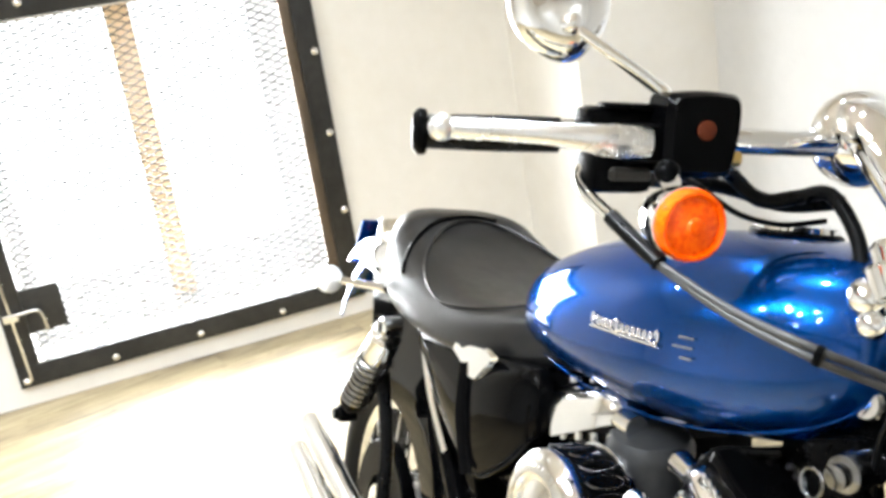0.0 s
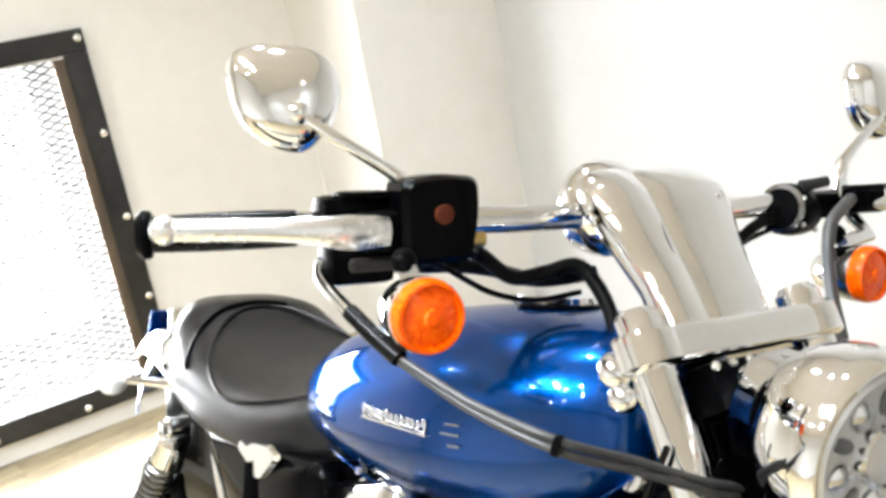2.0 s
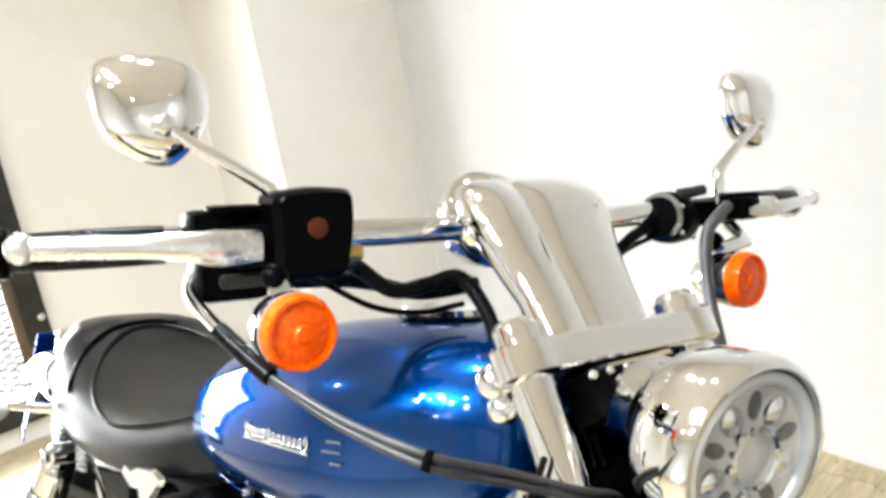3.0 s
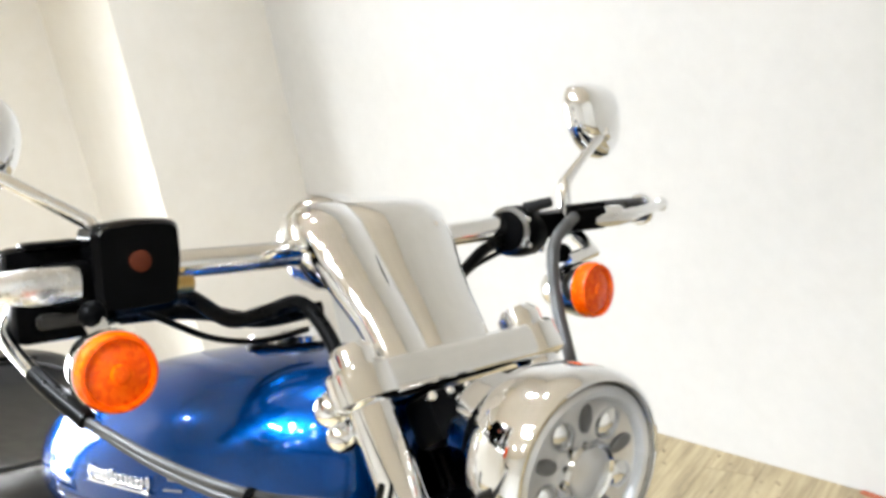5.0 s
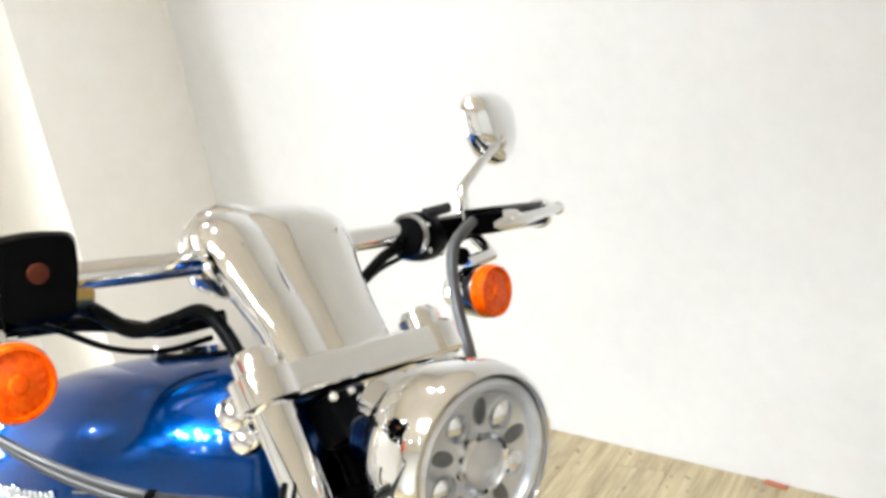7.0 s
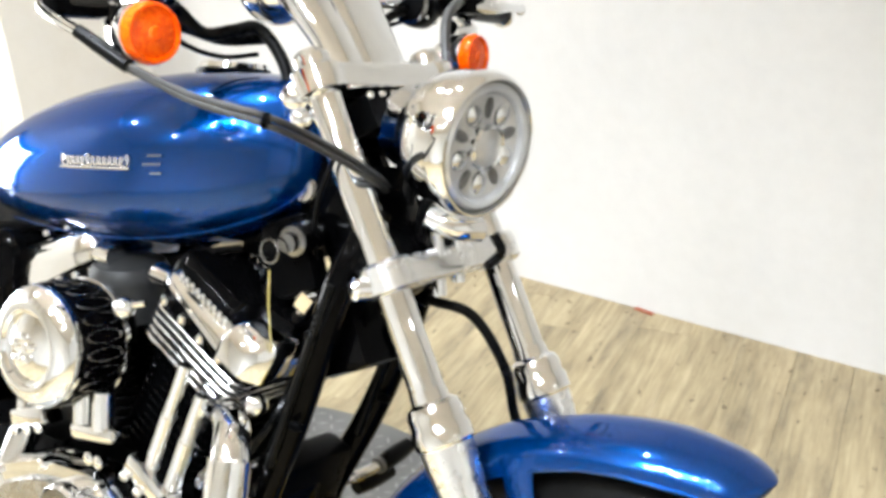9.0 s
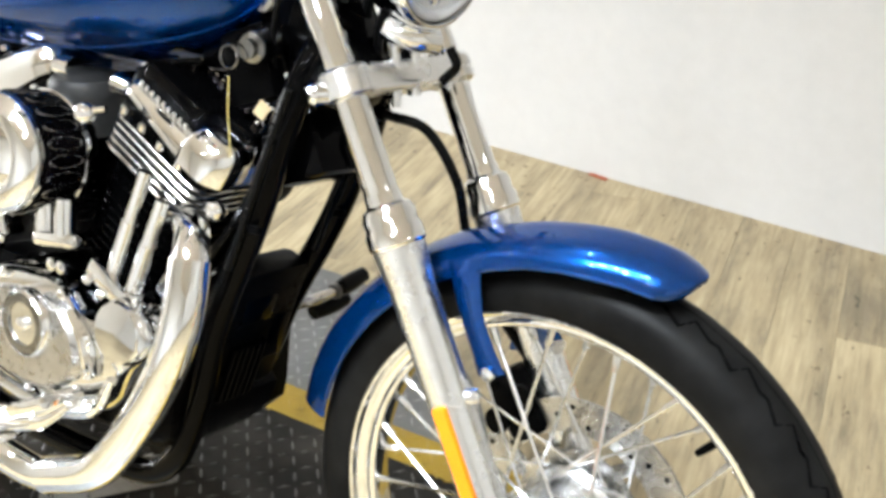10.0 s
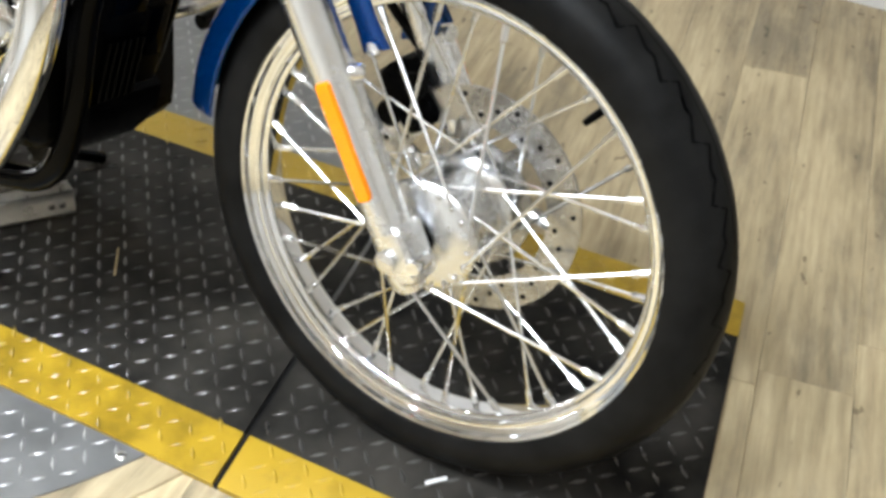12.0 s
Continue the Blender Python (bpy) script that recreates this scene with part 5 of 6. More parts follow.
            grow(bm, [[(0.067 + (u - 0.067) * f, -0.097 + (v + 0.097) * f + d_, h) for u, v in round_outline(foot_, 0.010, 3)] for h, f, d_ in tiers_], M=B2W @ M)
            part("end_block", bm, CHROME, rb, "faceted chrome end block")
            for k in range(8):
                bm = B()
                block(bm, (0.0075, 0.034, 0.011), B2W @ M @ Matrix.Translation(((-0.045 + 0.0125 * k) * k_, -0.020, 0.409)), 0.003, 2)
                part("cover_rib", bm, CHROME, rb)
            for u, v, h in ((-0.055, -0.052, 0.404), (0.066, -0.052, 0.404), (0.066, 0.020, 0.404), (0.012, -0.052, 0.404)):
                bm = B()
                lathe(bm, [(0.0065, 0), (0.0065, 0.009), (0.004, 0.012), (0.0, 0.012)], B2W @ M @ Matrix.Translation((u * k_, v, h)), 10)
                part("rocker_bolt", bm, CHROME, rb)
        for u in (-0.066, -0.030, 0.006, 0.042):
            bm = B()
            lathe(bm, [(0.0055, 0), (0.0055, 0.010), (0.0, 0.012)], B2W @ M @ Matrix.Translation((u * k_, -0.121, 0.334)), 10)
            part("base_bolt", bm, STEEL, rb)
        # pushrod tubes
        for s0, u0, s1, u1 in ((0.312, 0.018, 0.182, 0.044), (0.300, 0.058, 0.184, 0.082)):
            if nm == "rear":
                u0, u1 = -u0, -u1
            bm = B()
            p, q = place(s0, u0, -0.140), place(s1, u1, -0.152)
            tube(bm, [p, p.lerp(q, 0.45), p.lerp(q, 0.5), p.lerp(q, 0.52), q], [0.0085, 0.0085, 0.0105, 0.0098, 0.0098], 14, B2W, steps=2)
            part("pushrod_tube", bm, CHROME, eng, "chrome pushrod tube")
        bm = B()
        block(bm, (0.075, 0.030, 0.026), B2W @ M @ Matrix.Translation((0.055 if nm == "front" else -0.055, -0.154, 0.172)), 0.006, 2)
        lb = part("lifter_block", bm, CHROME, eng, "chrome lifter block")
        for u in (-0.028, 0.0, 0.026):
            bm = B()
            ball(bm, 0.0075, B2W @ M @ Matrix.Translation((u + (0.055 if nm == "front" else -0.055), -0.168, 0.158)), 12, 8)
            part("block_bolt", bm, CHROME, lb)
        bm = B()
        ball(bm, 0.014, B2W @ Matrix.Translation(place(0.318, 0.104, -0.105)), 14, 10)
        part("head_bolt", bm, CHROME, cyl, "domed chrome head bolt cover")
    # cam cover
    Mc = Matrix(((1, 0, 0, 0), (0, 0, -1, -0.125), (0, 1, 0, 0), (0, 0, 0, 1)))
    bm = B()
    plate(bm, round_outline([(0.66, 0.50), (0.78, 0.545), (0.90, 0.555), (0.965, 0.51), (1.055, 0.555), (1.075, 0.505), (1.02, 0.45), (0.99, 0.395), (0.90, 0.375), (0.74, 0.385), (0.67, 0.43)], 0.03, 4), 0.052, B2W @ Mc, 0.016)
    cc = part("cam_cover", bm, CHROME, eng, "polished cam cover")
    bm = B()
    plate(bm, round_outline([(0.71, 0.490), (0.79, 0.522), (0.905, 0.532), (0.945, 0.495), (0.955, 0.440), (0.90, 0.405), (0.76, 0.410), (0.705, 0.445)], 0.03, 4), 0.016, B2W @ Mc @ Matrix.Translation((0, 0, 0.047)), 0.007)
    part("raised_panel", bm, DISC_STEEL, cc, "brushed raised panel")
    for pts in ([(0.690, -0.178, 0.432), (0.78, -0.186, 0.398), (0.89, -0.188, 0.386), (0.975, -0.182, 0.402), (1.005, -0.176, 0.450)], [(0.935, -0.184, 0.520), (0.962, -0.184, 0.490), (0.972, -0.182, 0.445)], [(0.985, -0.170, 0.512), (1.010, -0.176, 0.486), (1.018, -0.170, 0.462)]):
        bm = B()
        tube(bm, pts, [0.0075] * 2 + [0.009] * 2 + [0.007], 10, B2W)
        part("cover_ridge", bm, CHROME, cc)
    bm = B()
    lathe(bm, [(0.046, 0.0), (0.046, 0.014), (0.043, 0.022), (0.041, 0.024), (0.039, 0.020), (0.0, 0.020)], at(B2W, (0.862, -0.177, 0.488), (0, -1, 0)), 36)
    tc = part("timer_cover", bm, CHROME, cc, "round chrome timer cover")
    bm = B()
    ring_lathe(bm, [(0.028, 0.0195), (0.0385, 0.0195), (0.0385, 0.0225), (0.028, 0.0225)], at(B2W, (0.862, -0.177, 0.488), (0, -1, 0)), 32)
    part("timer_ring", bm, STEEL_DARK, tc, "dark ring")
    bm = B()
    lathe(bm, [(0.008, 0.02), (0.008, 0.026), (0.0, 0.028)], at(B2W, (0.862, -0.177, 0.488), (0, -1, 0)), 12)
    part("timer_screw", bm, STEEL, tc)
    bm = B()
    lathe(bm, [(0.040, -0.03), (0.040, 0.0), (0.036, 0.010), (0.0, 0.012)], at(B2W, (1.030, -0.185, 0.520), (0, -1, 0.05)), 32)
    part("oil_filter", bm, CHROME, eng, "chrome oil filter end")
    bm = B()
    lathe(bm, [(0.034, -0.07), (0.034, 0.0), (0.030, 0.006), (0.0, 0.006)], at(B2W, (1.045, -0.115, 0.555), (0.2, -1, 0.1)), 28)
    part("filter_mount", bm, CHROME, eng)
    for k, (x, z) in enumerate(((0.70, 0.50), (0.80, 0.537), (0.915, 0.535), (0.96, 0.468), (0.965, 0.405), (0.85, 0.392), (0.74, 0.40), (0.685, 0.44), (1.05, 0.54))):
        bm = B()
        lathe(bm, [(0.0075, 0), (0.0075, 0.008), (0.004, 0.011), (0.0, 0.011)], at(B2W, (x, -0.174, z), (0, -1, 0)), 10)
        part("cover_bolt", bm, CHROME, cc)
    # brake pedal and foot control
    bm = B()
    tube(bm, [(0.80, -0.215, 0.36), (0.90, -0.235, 0.385), (0.97, -0.245, 0.415), (1.02, -0.245, 0.450)], [0.014, 0.016, 0.020, 0.012], 12, B2W, flat=0.6)
    pd = part("brake_pedal", bm, CHROME, BIKE, "chrome brake pedal")
    bm = B()
    block(bm, (0.075, 0.060, 0.016), B2W @ Matrix.Translation((0.985, -0.255, 0.440)) @ pose(0, 0, 0, 0, -26), 0.007, 2)
    part("pedal_pad", bm, CHROME, pd)
    bm = B()
    tube(bm, [(0.86, -0.18, 0.352), (0.86, -0.30, 0.356)], [0.014, 0.017, 0.015], 14, B2W, steps=3)
    part("footpeg", bm, CHROME, BIKE, "chrome rider footpeg")
    # intake clamps between the cylinders
    for x in (0.862, 0.898):
        bm = B()
        tube(bm, [(x, -0.165, 0.650), (x + 0.004, -0.168, 0.605)], [0.013, 0.013], 12, B2W, steps=1)
        part("lifter_tube", bm, CHROME, eng, "short chrome tube")
    bm = B()
    block(bm, (0.080, 0.022, 0.018), B2W @ Matrix.Translation((0.888, -0.165, 0.598)) @ pose(0, 0, 0, 0, -8), 0.006, 2)
    part("lifter_bracket", bm, CHROME, eng)
    for x in (0.885, 0.903):
        bm = B()
        lathe(bm, [(0.0085, 0), (0.0085, 0.01), (0.0, 0.012)], at(B2W, (x, -0.165, 0.566), (0, -1, 0)), 10)
        part("case_bolt", bm, CHROME, eng)
    bm = B()
    ball(bm, 0.013, B2W @ Matrix.Translation((0.945, -0.175, 0.762)), 16, 10)
    tube(bm, [(0.945, -0.175, 0.764), (0.968, -0.165, 0.770)], 0.004, 8, B2W, steps=1)
    part("breather_bolt", bm, CHROME, eng, "round chrome breather bolt")


DARK_PLASTIC = surface("dark_grey_plastic", (0.010, 0.010, 0.010), (0.022, 0.022, 0.022), 0.45, 0, 90, 0.1, gloss=0.2)


def air_cleaner():
    C = Vector((0.828, -0.205, 0.698))
    n = Vector((0.04, -1, 0.02))
    M = at(B2W, C, n) @ Matrix.Diagonal((0.95, 0.95, 1, 1))
    ac = part("air_cleaner", lathe(B(), [(0.076, -0.075), (0.079, -0.068), (0.079, -0.012), (0.076, -0.004), (0.070, 0.0), (0.0, 0.0)], M, 48), BLACK, BIKE, "round chrome air cleaner with a slotted black rim")
    part("cover", lathe(B(), [(0.077, -0.006), (0.0785, 0.001), (0.076, 0.008), (0.067, 0.015), (0.054, 0.020), (0.049, 0.019), (0.046, 0.014), (0.042, 0.013), (0.030, 0.018), (0.0, 0.022)], M, 56), CHROME, ac, "domed chrome cover")
    for k in range(22):
        a = 2 * math.pi * k / 22
        bm = B()
        ring = [(0.0795, 0.0085 * math.cos(q), -0.036 + 0.024 * math.sin(q)) for q in (2 * math.pi * i / 14 for i in range(15))]
        tube(bm, ring, 0.0009, 5, M @ Matrix.Rotation(a, 4, "Z"), steps=1)
        part("rim_slot", bm, STEEL_DARK, ac)
    part("rim_ring", ring_lathe(B(), [(0.076, -0.074), (0.081, -0.072), (0.081, -0.066), (0.076, -0.064)], M, 56), CHROME, ac)
    for k in range(5):
        a = 2 * math.pi * k / 5 + 0.3
        bm = B()
        lathe(bm, [(0.006, 0), (0.006, 0.006), (0.002, 0.008), (0.0, 0.008)], M @ Matrix.Translation((0.015 * math.cos(a), 0.015 * math.sin(a), 0.019)), 12)
        part("cover_screw", bm, CHROME, ac)
    for k in range(9):
        a = radians(60 + 8 * k)
        bm = B()
        block(bm, (0.006, 0.003, 0.0012), M @ Matrix.Rotation(a, 4, "Z") @ Matrix.Translation((0.0605, 0, 0.0178)) @ pose(0, 0, 0, 0, 22), 0.0004, 1)
        part("lettering_bar", bm, STEEL, ac)
        bm = B()
        block(bm, (0.006, 0.003, 0.0012), M @ Matrix.Rotation(a + math.pi, 4, "Z") @ Matrix.Translation((0.0605, 0, 0.0178)) @ pose(0, 0, 0, 0, 22), 0.0004, 1)
        part("lettering_bar", bm, STEEL, ac)


def carburettor():
    bm = B()
    lathe(bm, [(0.046, -0.05), (0.048, -0.01), (0.050, 0.0), (0.050, 0.010), (0.044, 0.020), (0.020, 0.026), (0.0, 0.027)], at(B2W, (0.838, -0.085, 0.772), (0.05, -0.15, 1)), 32)
    cb = part("carburettor", bm, DARK_PLASTIC, BIKE, "dark grey carburettor top under the tank")
    bm = B()
    block(bm, (0.06, 0.05, 0.05), B2W @ Matrix.Translation((0.845, -0.12, 0.715)), 0.01, 2)
    part("carburettor_body", bm, BLACK_SATIN, cb)


def exhaust():
    bm = B()
    pts = [(1.02, -0.10, 0.650), (1.068, -0.122, 0.645), (1.100, -0.150, 0.618), (1.106, -0.165, 0.555), (1.088, -0.170, 0.486), (1.045, -0.175, 0.403), (0.985, -0.180, 0.328), (0.895, -0.184, 0.288), (0.80, -0.188, 0.290), (0.60, -0.205, 0.325)]
    tube(bm, pts, 0.0215, 22, B2W)
    ex = part("exhaust_pipe", bm, CHROME, BIKE, "bent chrome exhaust pipe")
    bm = B()
    tube(bm, pts[2:8], 0.0245, 22, B2W)
    part("heat_shield", bm, CHROME, ex, "chrome heat shield")
    bm = B()
    tube(bm, [(0.74, -0.09, 0.62), (0.71, -0.12, 0.585), (0.70, -0.15, 0.52), (0.70, -0.175, 0.44), (0.66, -0.195, 0.37), (0.58, -0.205, 0.365)], 0.020, 18, B2W)
    part("exhaust_pipe", bm, CHROME, BIKE, "bent chrome exhaust pipe of the rear cylinder")


def frame_tubes():
    for s in (-1, 1):
        y = 0.078 * s
        bm = B()
        low = [(1.074, y, 0.520), (1.048, y, 0.400), (1.005, y, 0.305), (0.92, y, 0.272)] if s < 0 else [(1.064, 0.068, 0.520), (1.026, 0.060, 0.415), (0.975, 0.058, 0.335), (0.90, 0.062, 0.298)]
        tube(bm, [(1.200, s * 0.045, 0.900), (1.178, y, 0.815), (1.128, y, 0.660), *low, (0.70, y, 0.268), (0.50, y, 0.29)], 0.0180, 16, B2W)
        d = part("downtube", bm, BLACK, BIKE, "glossy black frame downtube")
        bm = B()
        tube(bm, [(1.183, y - 0.021, 0.820), (1.150, y - 0.022, 0.720), (1.110, y - 0.022, 0.600)], 0.005, 8, B2W)
        part("wire_conduit", bm, CABLE, d)
        for q in ((1.145, y - 0.02 * 1, 0.655), (1.16, y - 0.02, 0.76)):
            bm = B()
            block(bm, (0.018, 0.008, 0.010), B2W @ Matrix.Translation(q), 0.002, 1)
            part("cable_clip", bm, BLACK_SATIN, d)
    bm = B()
    block(bm, (0.10, 0.085, 0.15), B2W @ Matrix.Translation((1.165, 0, 0.86)) @ pose(0, 0, 0, 0, -28), 0.02, 2)
    block(bm, (0.075, 0.11, 0.075), B2W @ Matrix.Translation((1.155, 0, 0.745)) @ pose(0, 0, 0, 0, -25), 0.012, 2)
    part("steering_neck", bm, BLACK, BIKE, "black frame neck with gusset")
    bm = B()
    block(bm, (0.046, 0.132, 0.25), B2W @ Matrix.Translation((1.046, -0.006, 0.470)) @ pose(0, 0, 0, 0, 18), 0.012, 2)
    rg = part("regulator", bm, BLACK_SATIN, BIKE, "black regulator box between the downtubes")
    for k, (x, y, z, sx, sy, sz) in enumerate(((1.082, -0.02, 0.530, 0.018, 0.060, 0.040), (1.068, 0.035, 0.480, 0.016, 0.034, 0.070), (1.052, -0.030, 0.425, 0.018, 0.050, 0.034))):
        bm = B()
        block(bm, (sx, sy, sz), B2W @ Matrix.Translation((x, y, z)) @ pose(0, 0, 0, 0, 17), 0.005, 2)
        part("regulator_plug", bm, BLACK, rg)
    bm = B()
    shell = [(1.056, 0.400), (1.050, 0.376), (1.030, 0.345), (1.000, 0.318), (0.965, 0.300)]
    grow(bm, [[(x, v, z) for v in (-0.072, -0.066, 0.056, 0.062)] for x, z in shell] , closed=False, M=B2W)
    ext = bmesh.ops.extrude_face_region(bm, geom=list(bm.faces))
    for v in (g for g in ext["geom"] if isinstance(g, bmesh.types.BMVert)):
        v.co = v.co + (B2W.to_3x3() @ Vector((-0.020, 0, 0.022)))
    part("regulator_guard", bm, BLACK, rg, "curved glossy black guard")
    for k in range(6):
        bm = B()
        block(bm, (0.012, 0.004, 0.085), B2W @ Matrix.Translation((1.067, -0.050 + 0.011 * k, 0.440)) @ pose(0, 0, 0, 0, 18), 0.001, 1)
        part("regulator_fin", bm, BLACK, rg)
    # ignition switch with key and tag
    bm = B()
    lathe(bm, [(0.019, -0.03), (0.019, 0.0), (0.017, 0.006), (0.011, 0.008), (0.011, 0.018), (0.0, 0.019)], at(B2W, (1.118, -0.085, 0.858), (0.15, -1, -0.1)), 28)
    ig = part("ignition_switch", bm, STEEL_DARK, BIKE, "chrome ignition switch with a hanging key tag")
    bm = B()
    block(bm, (0.07, 0.03, 0.09), B2W @ Matrix.Translation((1.095, -0.06, 0.835)) @ pose(0, 0, 0, 0, -20), 0.012, 2)
    part("switch_bracket", bm, BLACK_SATIN, ig)
    bm = B()
    ring = [(1.106 + 0.013 * math.cos(a), -0.112, 0.846 + 0.013 * math.sin(a)) for a in (2 * math.pi * k / 16 for k in range(17))]
    tube(bm, ring, 0.0016, 6, B2W, steps=2)
    part("key_ring", bm, STEEL_DARK, ig)
    bm = B()
    tube(bm, [(1.108, -0.113, 0.825), (1.110, -0.114, 0.79), (1.114, -0.113, 0.755), (1.116, -0.112, 0.735)], 0.0008, 6, B2W)
    part("tag_string", bm, surface("pale_string", (0.34, 0.27, 0.07), (0.46, 0.37, 0.12), 0.8, 0, 200, 0.1), ig, "yellow string")
    bm = B()
    block(bm, (0.016, 0.0012, 0.020), B2W @ Matrix.Translation((1.134, -0.085, 0.79)) @ pose(0, 0, 0, 10, 35, 20), 0.0006, 1)
    part("paper_tag", bm, surface("manila_paper", (0.36, 0.28, 0.16), (0.46, 0.37, 0.22), 0.8, 0, 60, 0.1), ig, "manila paper tag")
    # coil and wires behind the neck
    bm = B()
    block(bm, (0.08, 0.09, 0.05), B2W @ Matrix.Translation((1.03, 0.0, 0.845)), 0.012, 2)
    part("ignition_coil", bm, BLACK_SATIN, BIKE)
    for k, (p, q, r_) in enumerate((((1.05, -0.03, 0.84), (1.10, -0.02, 0.80), (1.08, 0.0, 0.76)), ((1.00, -0.05, 0.83), (0.96, -0.10, 0.815), (0.93, -0.10, 0.76)), ((1.10, -0.05, 0.70), (1.11, -0.09, 0.66), (1.08, -0.10, 0.61)))):
        bm = B()
        tube(bm, [p, q, r_], 0.005, 8, B2W)
        part("plug_wire", bm, CABLE, BIKE)
    # left foot lever beyond the frame
    bm = B()
    tube(bm, [(0.93, 0.15, 0.44), (0.99, 0.20, 0.468), (1.008, 0.245, 0.482)], 0.008, 10, B2W)
    sh = part("shift_lever", bm, STEEL, BIKE, "steel shift lever with a black rubber tip")
    for a, b_ in (((1.008, 0.245, 0.482), (1.012, 0.305, 0.498)), ((0.975, 0.23, 0.440), (0.985, 0.30, 0.452))):
        bm = B()
        tube(bm, [a, b_], [0.012, 0.0145, 0.0145, 0.012], 14, B2W, steps=4)
        part("lever_rubber", bm, CABLE, sh)
    bm = B()
    lathe(bm, [(0.0125, 0), (0.0125, 0.008)], at(B2W, (1.006, 0.238, 0.480), (0.1, 1, 0.25)), 14)
    part("lever_collar", bm, PLATE_STEEL, sh)
    # side stand on the far side
    bm = B()
    tube(bm, [(0.62, 0.12, 0.27), (0.64, 0.22, 0.16), (0.66, 0.33, 0.112)], 0.012, 10, B2W)
    part("side_stand", bm, BLACK, BIKE, "black side stand")


engine()
air_cleaner()
carburettor()
exhaust()
frame_tubes()

# handlebar controls


def signal(s):
    C = Vector((1.156, -0.293, 1.078)) if s < 0 else Vector((1.118, 0.235, 1.068))
    M = at(H2W, C, (1, 0, 0) if s < 0 else (1, 0.16, 0)) @ Matrix.Diagonal((0.89, 0.89, 0.95, 1))
    body = part("turn_signal", lathe(B(), [(0.0, -0.062), (0.010, -0.060), (0.022, -0.048), (0.031, -0.026), (0.0345, -0.006), (0.0345, 0.001), (0.031, 0.002)], M, 32), CHROME, BIKE, "chrome bullet turn signal with an amber lens")
    part("amber_lens", lathe(B(), [(0.033, 0.0), (0.0338, 0.010), (0.0315, 0.0168), (0.0285, 0.0172), (0.0265, 0.0135), (0.018, 0.0158), (0.0085, 0.0168), (0.0070, 0.0190), (0.0, 0.0195)], M, 40), AMBER, body, "stepped amber lens")
    part("lens_back", lathe(B(), [(0.0, 0.001), (0.031, 0.001), (0.031, 0.003), (0.0, 0.0032)], M, 24), SILVERED, body)
    bm = B()
    tube(bm, [C + Vector((-0.028, 0, 0.030)), Vector((1.092, s * 0.272, 1.104)), Vector((1.066, s * 0.275, 1.122))], [0.0085, 0.0080], 12, H2W, steps=1)
    part("signal_stem", bm, CHROME, body)
    bm = B()
    ball(bm, 0.011, H2W @ Matrix.Translation(C + Vector((-0.036, 0, 0.038))), 14, 10)
    part("stem_joint", bm, BLACK_SATIN, body)


def mirror(s):
    C = Vector((1.002 if s > 0 else 0.995, s * 0.348 + (0.016 if s > 0 else -0.002), 1.252 if s > 0 else 1.249))
    turn = pose(0, 0, 0, 0, -4, s * 14)
    out = [(-0.052, 0.026), (-0.045, 0.043), (-0.020, 0.049), (0.020, 0.047), (0.044, 0.034), (0.052, 0.010), (0.047, -0.018), (0.030, -0.041), (0.010, -0.050), (-0.020, -0.040), (-0.044, -0.014)]
    out = [p * 0.94 for p in smooth_path([(*p, 0) for p in out + [out[0]]], 4)][:-1]
    rings = []
    for d, k in ((0.0, 0.955), (0.003, 1.0), (0.010, 1.0), (0.020, 0.93), (0.028, 0.78), (0.033, 0.52), (0.035, 0.22)):
        # x of the outline runs outward, depth runs ahead
        rings.append([turn @ Vector((d, -s * -p.x * k if s > 0 else p.x * k, p.y * k)) for p in out])
    M = H2W @ Matrix.Translation(C)
    mr = part("mirror", grow(B(), rings, M=M), CHROME, BIKE, "teardrop chrome mirror on a slim stalk")
    bm = B()
    plate_pts = [turn @ Vector((-0.001, (p.x if s > 0 else p.x) * 0.92, p.y * 0.92)) for p in out]
    vs = [bm.verts.new(M @ p) for p in plate_pts]
    bm.faces.new(vs)
    ext = bmesh.ops.extrude_face_region(bm, geom=list(bm.faces))
    for v in (g for g in ext["geom"] if isinstance(g, bmesh.types.BMVert)):
        v.co = v.co + (H2W.to_3x3() @ (turn.to_3x3() @ Vector((-0.0015, 0, 0))))
    part("mirror_glass", bm, MIRROR, mr)
    bm = B()
    J = Vector((1.031 if s > 0 else 1.026, s * 0.350 + (0.014 if s > 0 else 0.002), 1.237))
    tube(bm, [J, (1.045, s * 0.315, 1.212), (1.054, s * 0.275, 1.186), (1.058, s * 0.266, 1.175), (1.060, s * 0.265, 1.140)], [0.0048, 0.0056, 0.0064, 0.007, 0.0072], 12, H2W, steps=5)
    part("mirror_stalk", bm, CHROME, mr, "slim bent chrome stalk")
    bm = B()
    ball(bm, 0.011, H2W @ Matrix.Translation(J), 16, 10)
    part("mirror_joint", bm, CHROME, mr)


